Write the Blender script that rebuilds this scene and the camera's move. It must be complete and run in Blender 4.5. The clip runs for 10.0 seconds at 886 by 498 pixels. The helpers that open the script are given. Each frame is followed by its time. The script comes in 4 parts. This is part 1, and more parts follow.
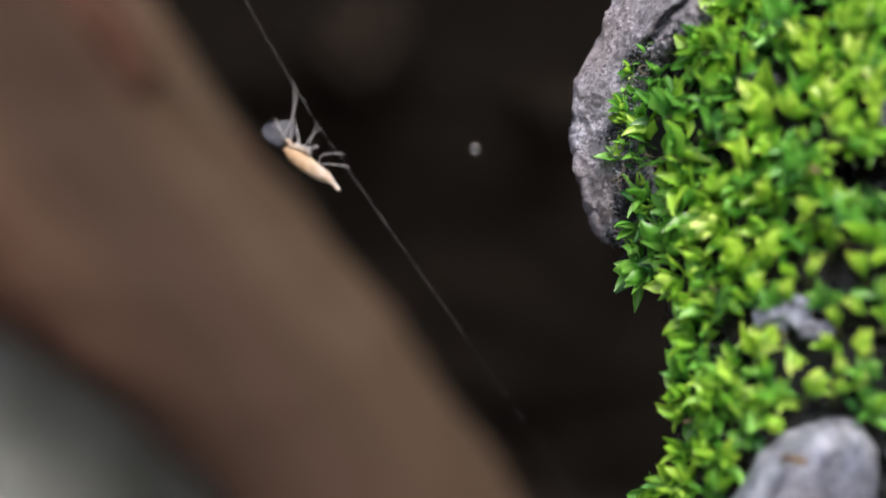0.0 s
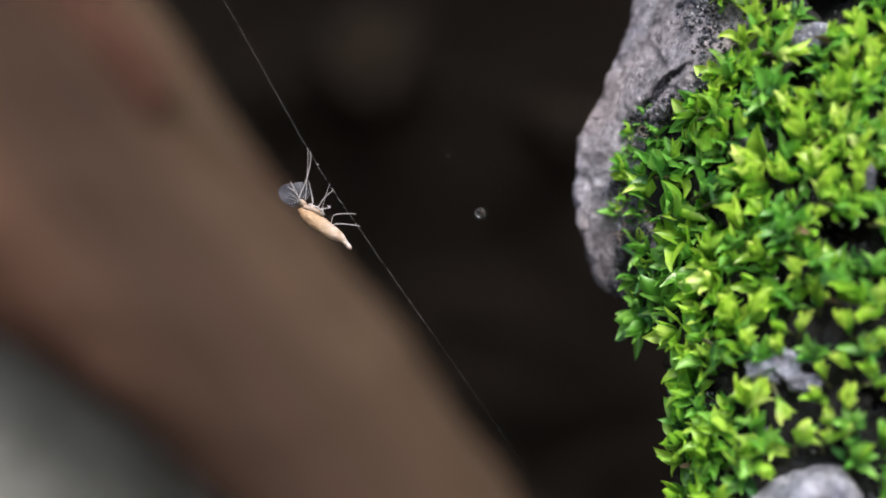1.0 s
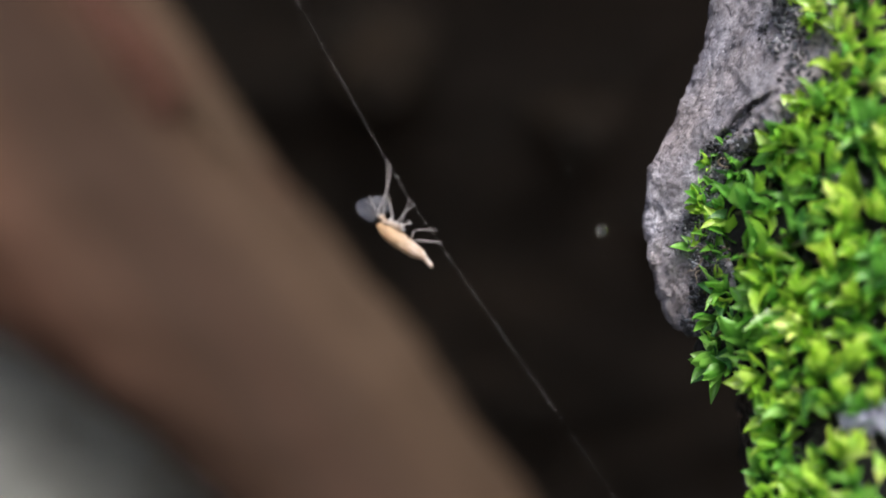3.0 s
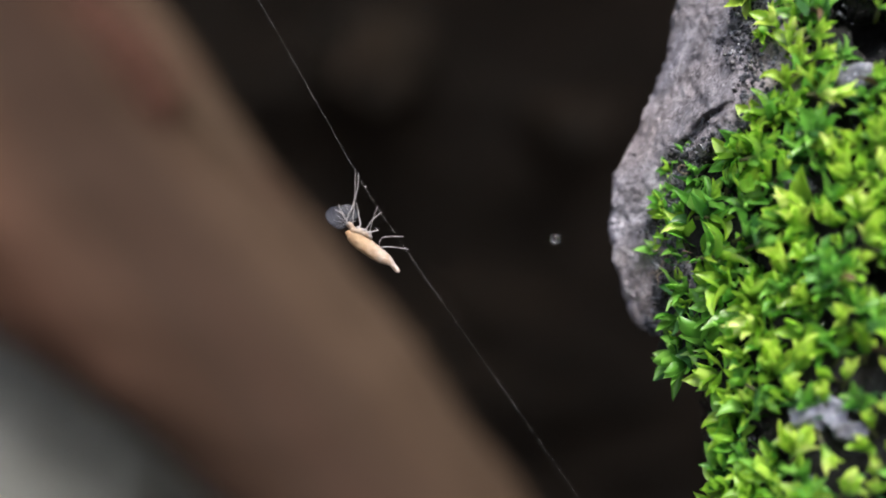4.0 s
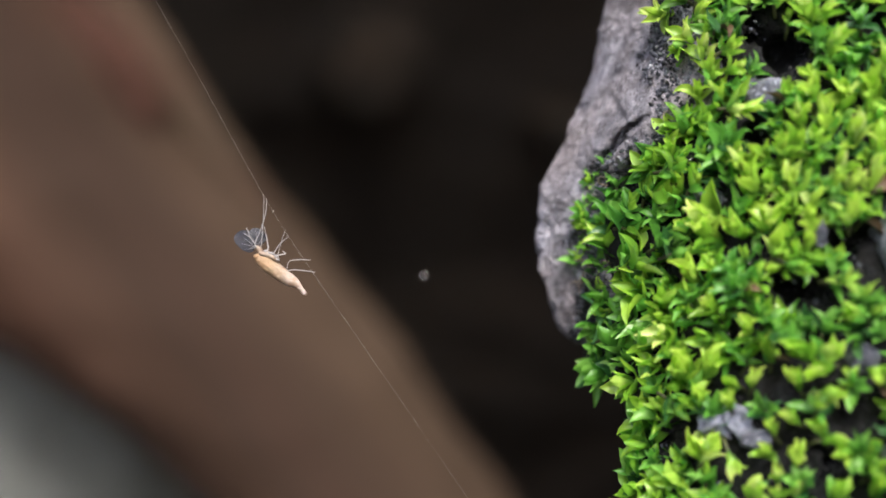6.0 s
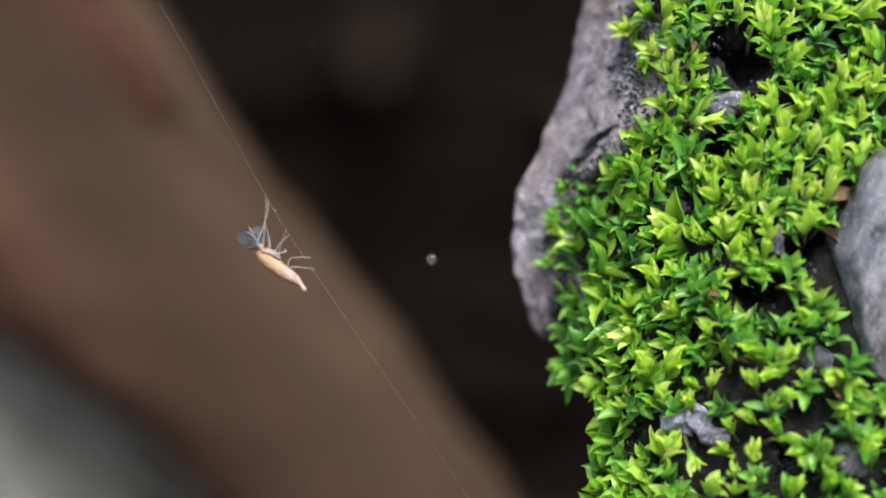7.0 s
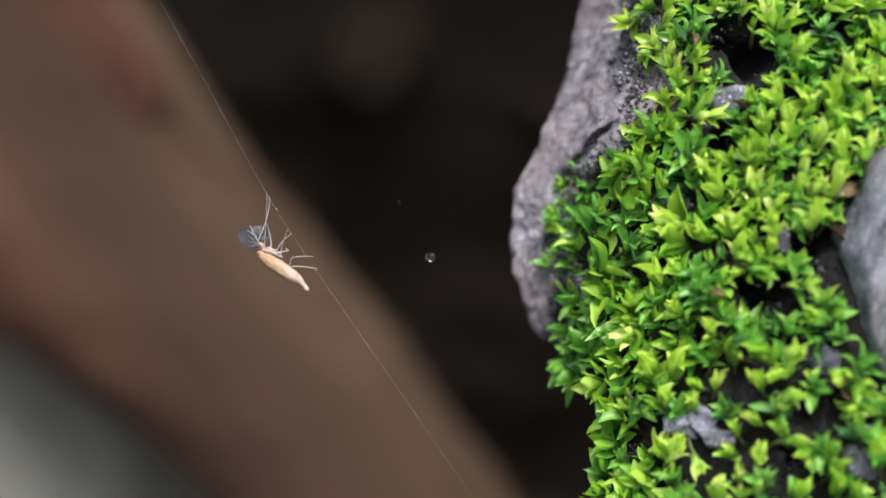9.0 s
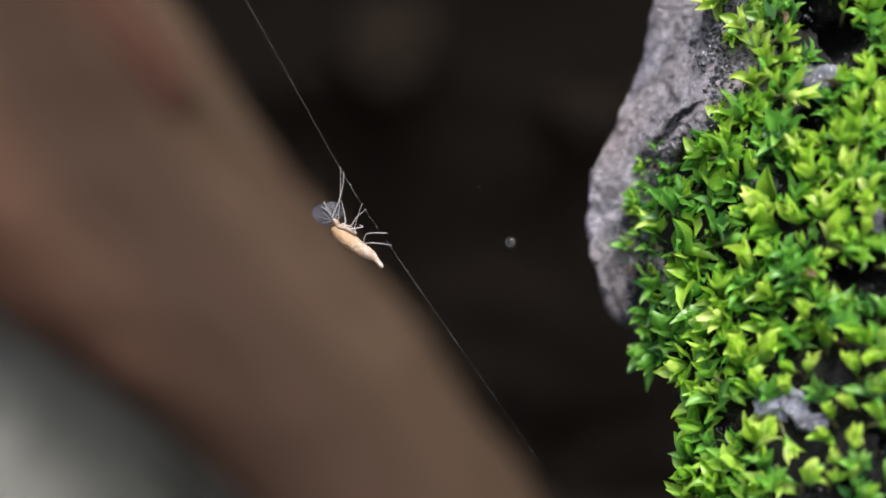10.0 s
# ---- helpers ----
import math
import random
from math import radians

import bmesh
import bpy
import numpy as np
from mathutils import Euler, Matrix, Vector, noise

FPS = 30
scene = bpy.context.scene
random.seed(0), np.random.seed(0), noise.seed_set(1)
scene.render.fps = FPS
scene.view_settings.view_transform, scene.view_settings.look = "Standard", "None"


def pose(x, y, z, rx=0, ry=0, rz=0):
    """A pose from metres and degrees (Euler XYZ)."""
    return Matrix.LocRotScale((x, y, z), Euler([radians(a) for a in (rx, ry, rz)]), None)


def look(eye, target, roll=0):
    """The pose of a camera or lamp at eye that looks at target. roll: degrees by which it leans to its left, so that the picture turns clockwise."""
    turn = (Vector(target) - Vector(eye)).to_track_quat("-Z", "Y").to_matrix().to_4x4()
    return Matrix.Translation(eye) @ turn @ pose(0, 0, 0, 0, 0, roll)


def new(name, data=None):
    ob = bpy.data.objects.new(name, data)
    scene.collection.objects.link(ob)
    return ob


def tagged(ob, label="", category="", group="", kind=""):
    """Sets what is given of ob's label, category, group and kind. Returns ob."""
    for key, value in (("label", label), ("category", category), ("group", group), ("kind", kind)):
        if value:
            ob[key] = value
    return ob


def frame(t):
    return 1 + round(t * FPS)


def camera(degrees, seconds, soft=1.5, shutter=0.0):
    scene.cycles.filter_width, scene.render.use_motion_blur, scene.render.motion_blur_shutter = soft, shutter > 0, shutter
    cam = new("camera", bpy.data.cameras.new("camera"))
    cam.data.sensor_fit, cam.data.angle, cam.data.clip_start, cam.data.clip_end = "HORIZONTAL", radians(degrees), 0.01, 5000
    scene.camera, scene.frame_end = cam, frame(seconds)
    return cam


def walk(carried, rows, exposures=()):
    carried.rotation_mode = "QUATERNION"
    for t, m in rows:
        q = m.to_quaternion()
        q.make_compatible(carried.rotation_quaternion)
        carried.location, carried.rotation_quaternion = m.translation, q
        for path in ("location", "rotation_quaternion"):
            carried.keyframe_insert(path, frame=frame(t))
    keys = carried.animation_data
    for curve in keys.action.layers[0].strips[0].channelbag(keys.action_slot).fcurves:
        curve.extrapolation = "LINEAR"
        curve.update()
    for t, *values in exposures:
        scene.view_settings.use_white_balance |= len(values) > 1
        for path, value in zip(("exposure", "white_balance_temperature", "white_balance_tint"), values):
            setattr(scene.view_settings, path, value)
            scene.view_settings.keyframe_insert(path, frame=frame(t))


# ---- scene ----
# All lengths below are in millimetres unless a name says otherwise; MM turns them into metres.
MM = 0.001
cam = camera(42.0, 10.0, soft=1.7)
# A small close-up lens: sharp at about 41 mm, with a wide opening.
cam.data.dof.use_dof = True
cam.data.dof.focus_distance = 41.0 * MM
cam.data.dof.aperture_fstop = 25.5

# seconds, x, y, z, pitch, roll, yaw
PATH = [
    (0.0, 1.55, 2.33, -3.23, -0.32, 0.05, -0.85),
    (0.2, 1.82, 2.02, -2.98, -0.22, 0.08, -0.64),
    (0.5, 1.59, 1.13, -2.28, -0.03, 0.19, -0.37),
    (0.7, 1.41, 0.58, -1.82, 0.11, 0.16, -0.35),
    (1.0, 1.51, 0.04, -1.81, 0.33, 0.05, -0.35),
    (1.2, 2.49, -0.20, -1.79, 0.24, 0.14, -0.31),
    (1.5, 2.24, -0.13, -1.56, 0.14, 0.35, -0.25),
    (1.7, 0.96, 0.34, -1.37, 0.21, 0.20, -0.27),
    (2.0, 0.15, 0.39, 0.18, 0.32, 0.04, -0.30),
    (2.2, -0.53, 0.97, -0.21, 0.34, -0.01, -0.33),
    (2.5, -1.21, 2.41, -0.43, 0.32, -0.05, -0.34),
    (2.7, -2.07, 3.25, -0.53, 0.30, -0.11, -0.29),
    (3.0, -0.67, 2.39, -0.47, 0.27, -0.25, -0.18),
    (3.2, 0.71, 1.68, 0.07, -0.11, -0.10, 0.09),
    (4.3, 0.25, 0.26, -0.35, 0.27, 0.01, -0.18),
    (4.5, 0.00, 0.00, 0.00, 0.00, 0.00, 0.00),
    (4.7, -0.90, 0.11, -0.11, 0.02, 0.05, 0.05),
    (5.0, -1.28, 1.11, -0.85, -0.02, 0.04, 0.15),
    (5.2, -0.73, 1.35, -0.99, 0.04, -0.05, 0.16),
    (5.5, 0.59, 0.73, 0.07, 0.18, -0.12, 0.20),
    (5.7, 2.14, 0.29, 0.00, 0.43, -0.22, -0.08),
    (6.8, 3.96, -1.68, -0.03, -0.21, -0.35, 0.04),
    (7.0, 4.25, -2.13, 0.56, -0.22, -0.37, 0.21),
    (7.2, 4.40, -2.51, 1.12, -0.23, -0.34, 0.22),
    (7.5, 3.24, -1.80, 0.35, -0.23, -0.29, 0.23),
    (7.7, 2.63, -1.72, 0.53, -0.36, -0.17, 0.27),
    (8.0, 2.26, -1.04, -0.95, -0.56, 0.01, 0.33),
    (8.2, 1.60, -0.62, -1.05, -0.50, -0.06, 0.34),
    (8.5, 2.01, -0.59, 0.10, -0.42, -0.22, 0.36),
    (8.7, 3.90, -0.84, 0.12, -0.33, -0.19, 0.24),
    (9.0, 4.26, -1.12, 0.53, -0.23, -0.11, 0.08),
    (9.2, 2.83, -1.22, 0.82, -0.20, -0.06, 0.22),
    (9.5, 1.72, -0.84, -0.62, -0.17, -0.07, 0.42),
    (9.7, 0.79, -0.62, -1.01, -0.27, -0.10, 0.47),
    (10.0, 1.63, -0.74, 0.01, -0.41, -0.12, 0.54),
]
walk(cam, [(t, pose(x * MM, y * MM, z * MM, 90 + p, r, w)) for t, x, y, z, p, r, w in PATH])

# ---- light: a bright overcast sky, with its brightest part above and behind the camera ----
SUN_FROM = Vector((0.10, -0.72, 0.80)).normalized()
world = bpy.data.worlds.new("overcast_sky")
scene.world = world
world.use_nodes = True
wt = world.node_tree
sky = wt.nodes.new("ShaderNodeTexSky")
sky.sky_type = "NISHITA"
sky.sun_disc = False
sky.sun_elevation = math.asin(SUN_FROM.z)
sky.sun_rotation = math.atan2(SUN_FROM.x, SUN_FROM.y)
sky.air_density, sky.dust_density = 1.0, 4.0
wt.links.new(sky.outputs[0], wt.nodes["Background"].inputs[0])
wt.nodes["Background"].inputs[1].default_value = 0.10
sun_data = bpy.data.lights.new("sun", "SUN")
sun_data.energy, sun_data.angle, sun_data.color = 1.5, radians(28), (1.0, 0.97, 0.92)
sun = new("sun", sun_data)
sun.matrix_world = look(SUN_FROM * 2, (0, 0, 0))
scene.view_settings.exposure = 1.76


# ---- materials ----
class Mat:
    """A node material with a Principled surface and a few short ways to add nodes."""

    def __init__(self, name, rough=0.6, spec=0.4):
        self.m = bpy.data.materials.new(name)
        self.m.use_nodes = True
        self.t = self.m.node_tree
        self.b = self.t.nodes["Principled BSDF"]
        self.b.inputs["Roughness"].default_value = rough
        self.b.inputs["Specular IOR Level"].default_value = spec
        self.tc = self.t.nodes.new("ShaderNodeTexCoord")

    def link(self, a, b):
        self.t.links.new(a, b)

    def noise(self, scale, detail=6, rough=0.6, coord=None, stretch=None, turn=(0, 0, 0), distort=0.0):
        src = coord if coord is not None else self.tc.outputs["Object"]
        for kind, value in (("Rotation", [radians(a) for a in turn]), ("Scale", stretch or (1, 1, 1))):
            mp = self.t.nodes.new("ShaderNodeMapping")
            mp.inputs[kind].default_value = value
            self.link(src, mp.inputs[0])
            src = mp.outputs[0]
        n = self.t.nodes.new("ShaderNodeTexNoise")
        n.inputs["Scale"].default_value = scale
        n.inputs["Detail"].default_value = detail
        n.inputs["Roughness"].default_value = rough
        n.inputs["Distortion"].default_value = distort
        self.link(mp.outputs[0], n.inputs["Vector"])
        return n.outputs[0]

    def ramp(self, value, *stops):
        r = self.t.nodes.new("ShaderNodeValToRGB")
        el = r.color_ramp.elements
        while len(el) < len(stops):
            el.new(0.5)
        for e, (p, c) in zip(el, stops):
            e.position, e.color = p, (*c, 1)
        self.link(value, r.inputs[0])
        return r.outputs[0]

    def mix(self, fac, a, b, kind="MIX"):
        n = self.t.nodes.new("ShaderNodeMix")
        n.data_type, n.blend_type = "RGBA", kind
        for sock, v in ((n.inputs[0], fac), (n.inputs[6], a), (n.inputs[7], b)):
            if isinstance(v, (int, float)):
                sock.default_value = v
            elif isinstance(v, tuple):
                sock.default_value = (*v, 1)
            else:
                self.link(v, sock)
        return n.outputs[2]

    def math(self, op, a, b=0.0):
        n = self.t.nodes.new("ShaderNodeMath")
        n.operation = op
        for sock, v in zip(n.inputs, (a, b)):
            if isinstance(v, (int, float)):
                sock.default_value = v
            else:
                self.link(v, sock)
        return n.outputs[0]

    def colour(self, c):
        if isinstance(c, tuple):
            self.b.inputs["Base Color"].default_value = (*c, 1)
        else:
            self.link(c, self.b.inputs["Base Color"])
        return self

    def bump(self, height, distance_mm, strength=1.0):
        n = self.t.nodes.new("ShaderNodeBump")
        n.inputs["Distance"].default_value = distance_mm * MM
        n.inputs["Strength"].default_value = strength
        self.link(height, n.inputs["Height"])
        self.link(n.outputs[0], self.b.inputs["Normal"])
        return self

    def translucent(self, colour, amount):
        tr = self.t.nodes.new("ShaderNodeBsdfTranslucent")
        if isinstance(colour, tuple):
            tr.inputs[0].default_value = (*colour, 1)
        else:
            self.link(colour, tr.inputs[0])
        mx = self.t.nodes.new("ShaderNodeMixShader")
        mx.inputs[0].default_value = amount
        self.link(self.b.outputs[0], mx.inputs[1])
        self.link(tr.outputs[0], mx.inputs[2])
        self.link(mx.outputs[0], self.t.nodes["Material Output"].inputs[0])
        return self


def make_rock_material(name, dark, mid, pale, tint, rough=0.75, spread=0.25, relief=0.16, cloud=150, wet=(0.50, 0.54, 0.66)):
    """Fine-grained stone: crystals, faint streaks along it, damp bluish clouds, dark pits and pale flecks."""
    k = Mat(name, rough, 0.35)
    grain = k.noise(7500, 6, 0.75)
    coarse = k.noise(2600, 5, 0.7, stretch=(1.3, 1.0, 0.6), turn=(0, -25, 0), distort=0.3)
    streak = k.noise(1000, 6, 0.62, stretch=(2.2, 1.2, 0.32), turn=(0, -25, 0))
    broad = k.noise(230, 4, 0.55)
    damp = k.noise(cloud, 4, 0.6, stretch=(1.0, 1.0, 0.7))
    base = k.ramp(streak, (0.49 - spread, dark), (0.49, mid), (0.49 + spread, pale))
    base = k.mix(k.ramp(broad, (0.42, (0, 0, 0)), (0.62, (1, 1, 1))), base, k.mix(0.55, base, tint))
    blue = k.mix(1.0, base, wet, "MULTIPLY")
    base = k.mix(k.ramp(damp, (0.47, (0, 0, 0)), (0.60, (0.85, 0.85, 0.85))), base, blue)
    base = k.mix(1.0, base, k.ramp(coarse, (0.33, (0.24, 0.23, 0.26)), (0.44, (1, 1, 1))), "MULTIPLY")
    base = k.mix(1.0, base, k.ramp(grain, (0.36, (0.42, 0.42, 0.45)), (0.50, (1, 1, 1))), "MULTIPLY")
    flecks = k.ramp(k.noise(8200, 3, 0.6), (0.60, (0, 0, 0)), (0.70, (0.75, 0.75, 0.75)))
    k.colour(k.mix(flecks, base, (pale[0] * 1.3, pale[1] * 1.3, pale[2] * 1.3)))
    h = k.math("ADD", k.math("MULTIPLY", grain, 0.7), k.math("ADD", coarse, k.math("MULTIPLY", streak, 0.8)))
    return k.bump(h, relief, 1.0)


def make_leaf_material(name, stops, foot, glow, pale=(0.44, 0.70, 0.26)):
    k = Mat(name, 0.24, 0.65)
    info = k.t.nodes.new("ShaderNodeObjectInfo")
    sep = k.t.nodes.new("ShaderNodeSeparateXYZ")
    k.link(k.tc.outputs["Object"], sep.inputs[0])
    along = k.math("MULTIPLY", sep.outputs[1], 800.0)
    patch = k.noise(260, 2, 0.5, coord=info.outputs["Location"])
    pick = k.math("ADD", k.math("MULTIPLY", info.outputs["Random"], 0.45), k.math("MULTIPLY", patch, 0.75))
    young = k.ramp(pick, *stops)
    # dark foot: the leaf's older cells, plus shade at its base put into the colour
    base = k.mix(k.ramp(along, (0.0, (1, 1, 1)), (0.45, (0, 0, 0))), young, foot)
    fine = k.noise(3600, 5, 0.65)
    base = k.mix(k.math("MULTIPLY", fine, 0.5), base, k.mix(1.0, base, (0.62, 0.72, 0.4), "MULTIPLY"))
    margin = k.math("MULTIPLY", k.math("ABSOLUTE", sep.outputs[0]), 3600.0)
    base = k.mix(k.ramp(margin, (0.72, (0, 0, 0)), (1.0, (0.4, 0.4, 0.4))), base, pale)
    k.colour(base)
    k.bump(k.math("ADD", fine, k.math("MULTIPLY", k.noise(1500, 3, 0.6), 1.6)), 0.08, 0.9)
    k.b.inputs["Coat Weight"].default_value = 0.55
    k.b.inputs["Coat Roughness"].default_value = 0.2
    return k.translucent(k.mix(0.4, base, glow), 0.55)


def make_soil_material(name, dark, pale, scale, wet=0.0):
    k = Mat(name, 0.8, 0.3)
    a = k.noise(scale, 8, 0.7)
    b = k.noise(scale * 5, 6, 0.7)
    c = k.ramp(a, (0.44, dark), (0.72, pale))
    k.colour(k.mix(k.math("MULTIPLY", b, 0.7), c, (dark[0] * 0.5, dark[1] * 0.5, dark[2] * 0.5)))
    if wet:
        w = k.ramp(k.noise(scale * 0.6, 4, 0.6), (0.45, (0.75, 0.75, 0.75)), (0.58, (wet, wet, wet)))
        k.link(w, k.b.inputs["Roughness"])
    return k.bump(k.math("ADD", a, b), 200.0 / scale, 1.0)


def make_bark_material():
    k = Mat("smooth_bark", 0.85, 0.14)
    broad = k.noise(26, 3, 0.5, stretch=(1.0, 1.0, 0.16), turn=(0, 36.3, 0))
    streak = k.noise(90, 6, 0.6, stretch=(1.0, 1.0, 0.14), turn=(0, 36.3, 0))
    blotch = k.noise(24, 3, 0.5)
    turned = k.t.nodes.new("ShaderNodeMapping")
    turned.inputs["Rotation"].default_value = (0, radians(36.3), 0)
    k.link(k.tc.outputs["Object"], turned.inputs[0])
    sep = k.t.nodes.new("ShaderNodeSeparateXYZ")
    k.link(turned.outputs[0], sep.inputs[0])
    # across the branch: 0 at its lower side, 1 at its upper side
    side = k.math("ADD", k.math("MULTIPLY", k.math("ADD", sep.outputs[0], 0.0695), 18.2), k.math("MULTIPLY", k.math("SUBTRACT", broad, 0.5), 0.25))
    # the lit upper edge and a lift for the shaded underside are painted in
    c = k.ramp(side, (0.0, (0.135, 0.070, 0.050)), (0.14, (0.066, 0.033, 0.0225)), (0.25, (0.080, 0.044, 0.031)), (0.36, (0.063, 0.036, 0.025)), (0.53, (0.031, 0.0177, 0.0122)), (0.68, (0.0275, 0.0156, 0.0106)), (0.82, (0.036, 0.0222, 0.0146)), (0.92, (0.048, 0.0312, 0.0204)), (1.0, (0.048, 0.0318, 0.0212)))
    # the colour turns darker and redder towards the upper end
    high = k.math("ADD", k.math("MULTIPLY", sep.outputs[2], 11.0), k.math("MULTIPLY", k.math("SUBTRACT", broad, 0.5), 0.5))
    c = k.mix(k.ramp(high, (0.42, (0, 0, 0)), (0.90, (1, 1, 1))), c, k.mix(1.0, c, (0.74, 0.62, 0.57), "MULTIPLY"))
    c = k.mix(k.ramp(blotch, (0.52, (0, 0, 0)), (0.66, (0.6, 0.6, 0.6))), c, (0.038, 0.0165, 0.0102))
    k.colour(k.mix(k.ramp(streak, (0.35, (0.45, 0.45, 0.45)), (0.6, (0, 0, 0))), c, (0.018, 0.0115, 0.0080)))
    return k.bump(streak, 1.2, 0.7)


ROCK = make_rock_material("grey_stone", (0.125, 0.122, 0.15), (0.25, 0.242, 0.285), (0.47, 0.46, 0.53), (0.34, 0.29, 0.30), 0.65, 0.20, 0.26)
PEBBLE = make_rock_material("blue_grey_stone", (0.045, 0.05, 0.07), (0.18, 0.192, 0.24), (0.41, 0.425, 0.51), (0.20, 0.175, 0.18), 0.45, 0.20, 0.10, 330, (0.20, 0.23, 0.32))
CHIP = make_rock_material("pale_lilac_stone", (0.10, 0.11, 0.15), (0.38, 0.40, 0.49), (0.68, 0.69, 0.77), (0.36, 0.365, 0.43), 0.4, 0.16)
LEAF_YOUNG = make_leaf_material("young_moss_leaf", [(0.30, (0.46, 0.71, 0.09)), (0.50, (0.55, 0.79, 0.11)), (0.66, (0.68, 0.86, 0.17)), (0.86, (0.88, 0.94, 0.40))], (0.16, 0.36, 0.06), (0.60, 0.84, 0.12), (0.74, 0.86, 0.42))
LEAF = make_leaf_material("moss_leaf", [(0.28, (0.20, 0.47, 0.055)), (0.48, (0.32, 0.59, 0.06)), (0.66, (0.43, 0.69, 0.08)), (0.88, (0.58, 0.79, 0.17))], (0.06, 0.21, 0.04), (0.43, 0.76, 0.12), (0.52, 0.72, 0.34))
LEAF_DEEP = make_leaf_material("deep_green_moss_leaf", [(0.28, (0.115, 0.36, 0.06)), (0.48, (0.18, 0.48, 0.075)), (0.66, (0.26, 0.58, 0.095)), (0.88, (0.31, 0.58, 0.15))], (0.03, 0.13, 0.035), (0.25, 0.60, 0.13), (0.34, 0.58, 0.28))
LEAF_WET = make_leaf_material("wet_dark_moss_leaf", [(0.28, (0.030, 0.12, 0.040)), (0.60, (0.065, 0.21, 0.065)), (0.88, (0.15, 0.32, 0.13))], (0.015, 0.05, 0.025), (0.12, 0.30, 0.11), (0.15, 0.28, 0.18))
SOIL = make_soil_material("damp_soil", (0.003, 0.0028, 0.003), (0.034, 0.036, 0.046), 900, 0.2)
# kept so dark that it also stands for the deep shade behind
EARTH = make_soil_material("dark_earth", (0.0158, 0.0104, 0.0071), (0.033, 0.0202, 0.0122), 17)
BARK = make_bark_material()
SCAR = make_soil_material("reddish_bark", (0.066, 0.025, 0.0155), (0.090, 0.036, 0.022), 120)
CLOD = make_soil_material("brown_earth", (0.0085, 0.0054, 0.0032), (0.050, 0.031, 0.0170), 32)
PALE = make_soil_material("pale_stone", (0.245, 0.255, 0.245), (0.345, 0.36, 0.345), 30)
GRIT = Mat("grit", 0.35)
GRIT.colour(GRIT.ramp(GRIT.noise(1900, 3), (0.40, (0.007, 0.007, 0.009)), (0.54, (0.04, 0.043, 0.056)), (0.68, (0.17, 0.18, 0.22))))
STEM = Mat("moss_stem", 0.6).colour((0.045, 0.05, 0.018))
DEAD = Mat("dead_moss", 0.6)
DEAD.colour(DEAD.ramp(DEAD.noise(2500), (0.35, (0.04, 0.022, 0.012)), (0.65, (0.15, 0.10, 0.05))))
ROOT = Mat("rootlet", 0.6).colour((0.17, 0.13, 0.10))
SILK = Mat("silk", 0.3, 0.7).colour((0.19, 0.185, 0.18))
body = Mat("midge_abdomen", 0.4, 0.5)
sep = body.t.nodes.new("ShaderNodeSeparateXYZ")
body.link(body.tc.outputs["Object"], sep.inputs[0])
skin = body.ramp(body.math("MULTIPLY", body.math("ADD", sep.outputs[0], 0.0006), 520.0), (0.05, (0.30, 0.185, 0.10)), (0.35, (0.36, 0.25, 0.155)), (0.62, (0.40, 0.315, 0.26)), (0.92, (0.43, 0.37, 0.355)))
body.colour(body.mix(body.ramp(body.noise(4200, 6, 0.7), (0.42, (0.7, 0.7, 0.7)), (0.58, (0, 0, 0))), skin, (0.27, 0.175, 0.105)))
body.bump(body.noise(2600, 6, 0.7), 0.16, 1.0)
body.b.inputs["Subsurface Weight"].default_value = 0.12
body.b.inputs["Subsurface Radius"].default_value = (0.3 * MM, 0.15 * MM, 0.08 * MM)
body.b.inputs["Subsurface Scale"].default_value = 1.0
ABDOMEN = body
THORAX = Mat("midge_thorax", 0.45)
THORAX.colour(THORAX.ramp(THORAX.noise(3000), (0.4, (0.20, 0.14, 0.10)), (0.6, (0.34, 0.28, 0.235))))
LEG = Mat("midge_leg", 0.4).colour((0.25, 0.235, 0.24))
WING = Mat("midge_wing", 0.3, 0.6)
WING.colour(WING.ramp(WING.noise(2200, 4, 0.6), (0.35, (0.055, 0.06, 0.082)), (0.65, (0.125, 0.132, 0.172))))
WING.translucent((0.10, 0.11, 0.14), 0.3)
WING.b.inputs["Alpha"].default_value = 0.5
DROP = Mat("water", 0.0, 0.5).colour((0.5, 0.5, 0.5))
DROP.b.inputs["Transmission Weight"].default_value = 1.0
DROP.b.inputs["IOR"].default_value = 1.33


# ---- mesh helpers ----
def mesh_object(name, verts, faces, material, parent=None, smooth=True):
    me = bpy.data.meshes.new(name)
    me.from_pydata([tuple(c * MM for c in v) for v in verts], [], faces)
    me.materials.append(material.m)
    if smooth:
        me.shade_smooth()
    ob = new(name, me)
    ob.parent = parent
    return ob


def part(name, geometry, material, parent, label=""):
    ob = mesh_object(name, *geometry, material, parent)
    return tagged(ob, label) if label else ob


def thing(name, label, category, at=(0, 0, 0), group="", kind=""):
    ob = tagged(new(name), label, category, group, kind)
    ob.location = [c * MM for c in at]
    return ob


def spline(points, n):
    """A Catmull-Rom line of n points through the given ones (any number of columns)."""
    p = np.array(points, float)
    p = np.vstack([2 * p[0] - p[1], p, 2 * p[-1] - p[-2]])
    out = []
    for s in np.linspace(0, len(p) - 3 - 1e-9, n):
        i, u = int(s), s - int(s)
        a, b, c, d = p[i:i + 4]
        out.append(0.5 * (2 * b + (c - a) * u + (2 * a - 5 * b + 4 * c - d) * u * u + (3 * b - a - 3 * c + d) * u ** 3))
    return np.array(out)


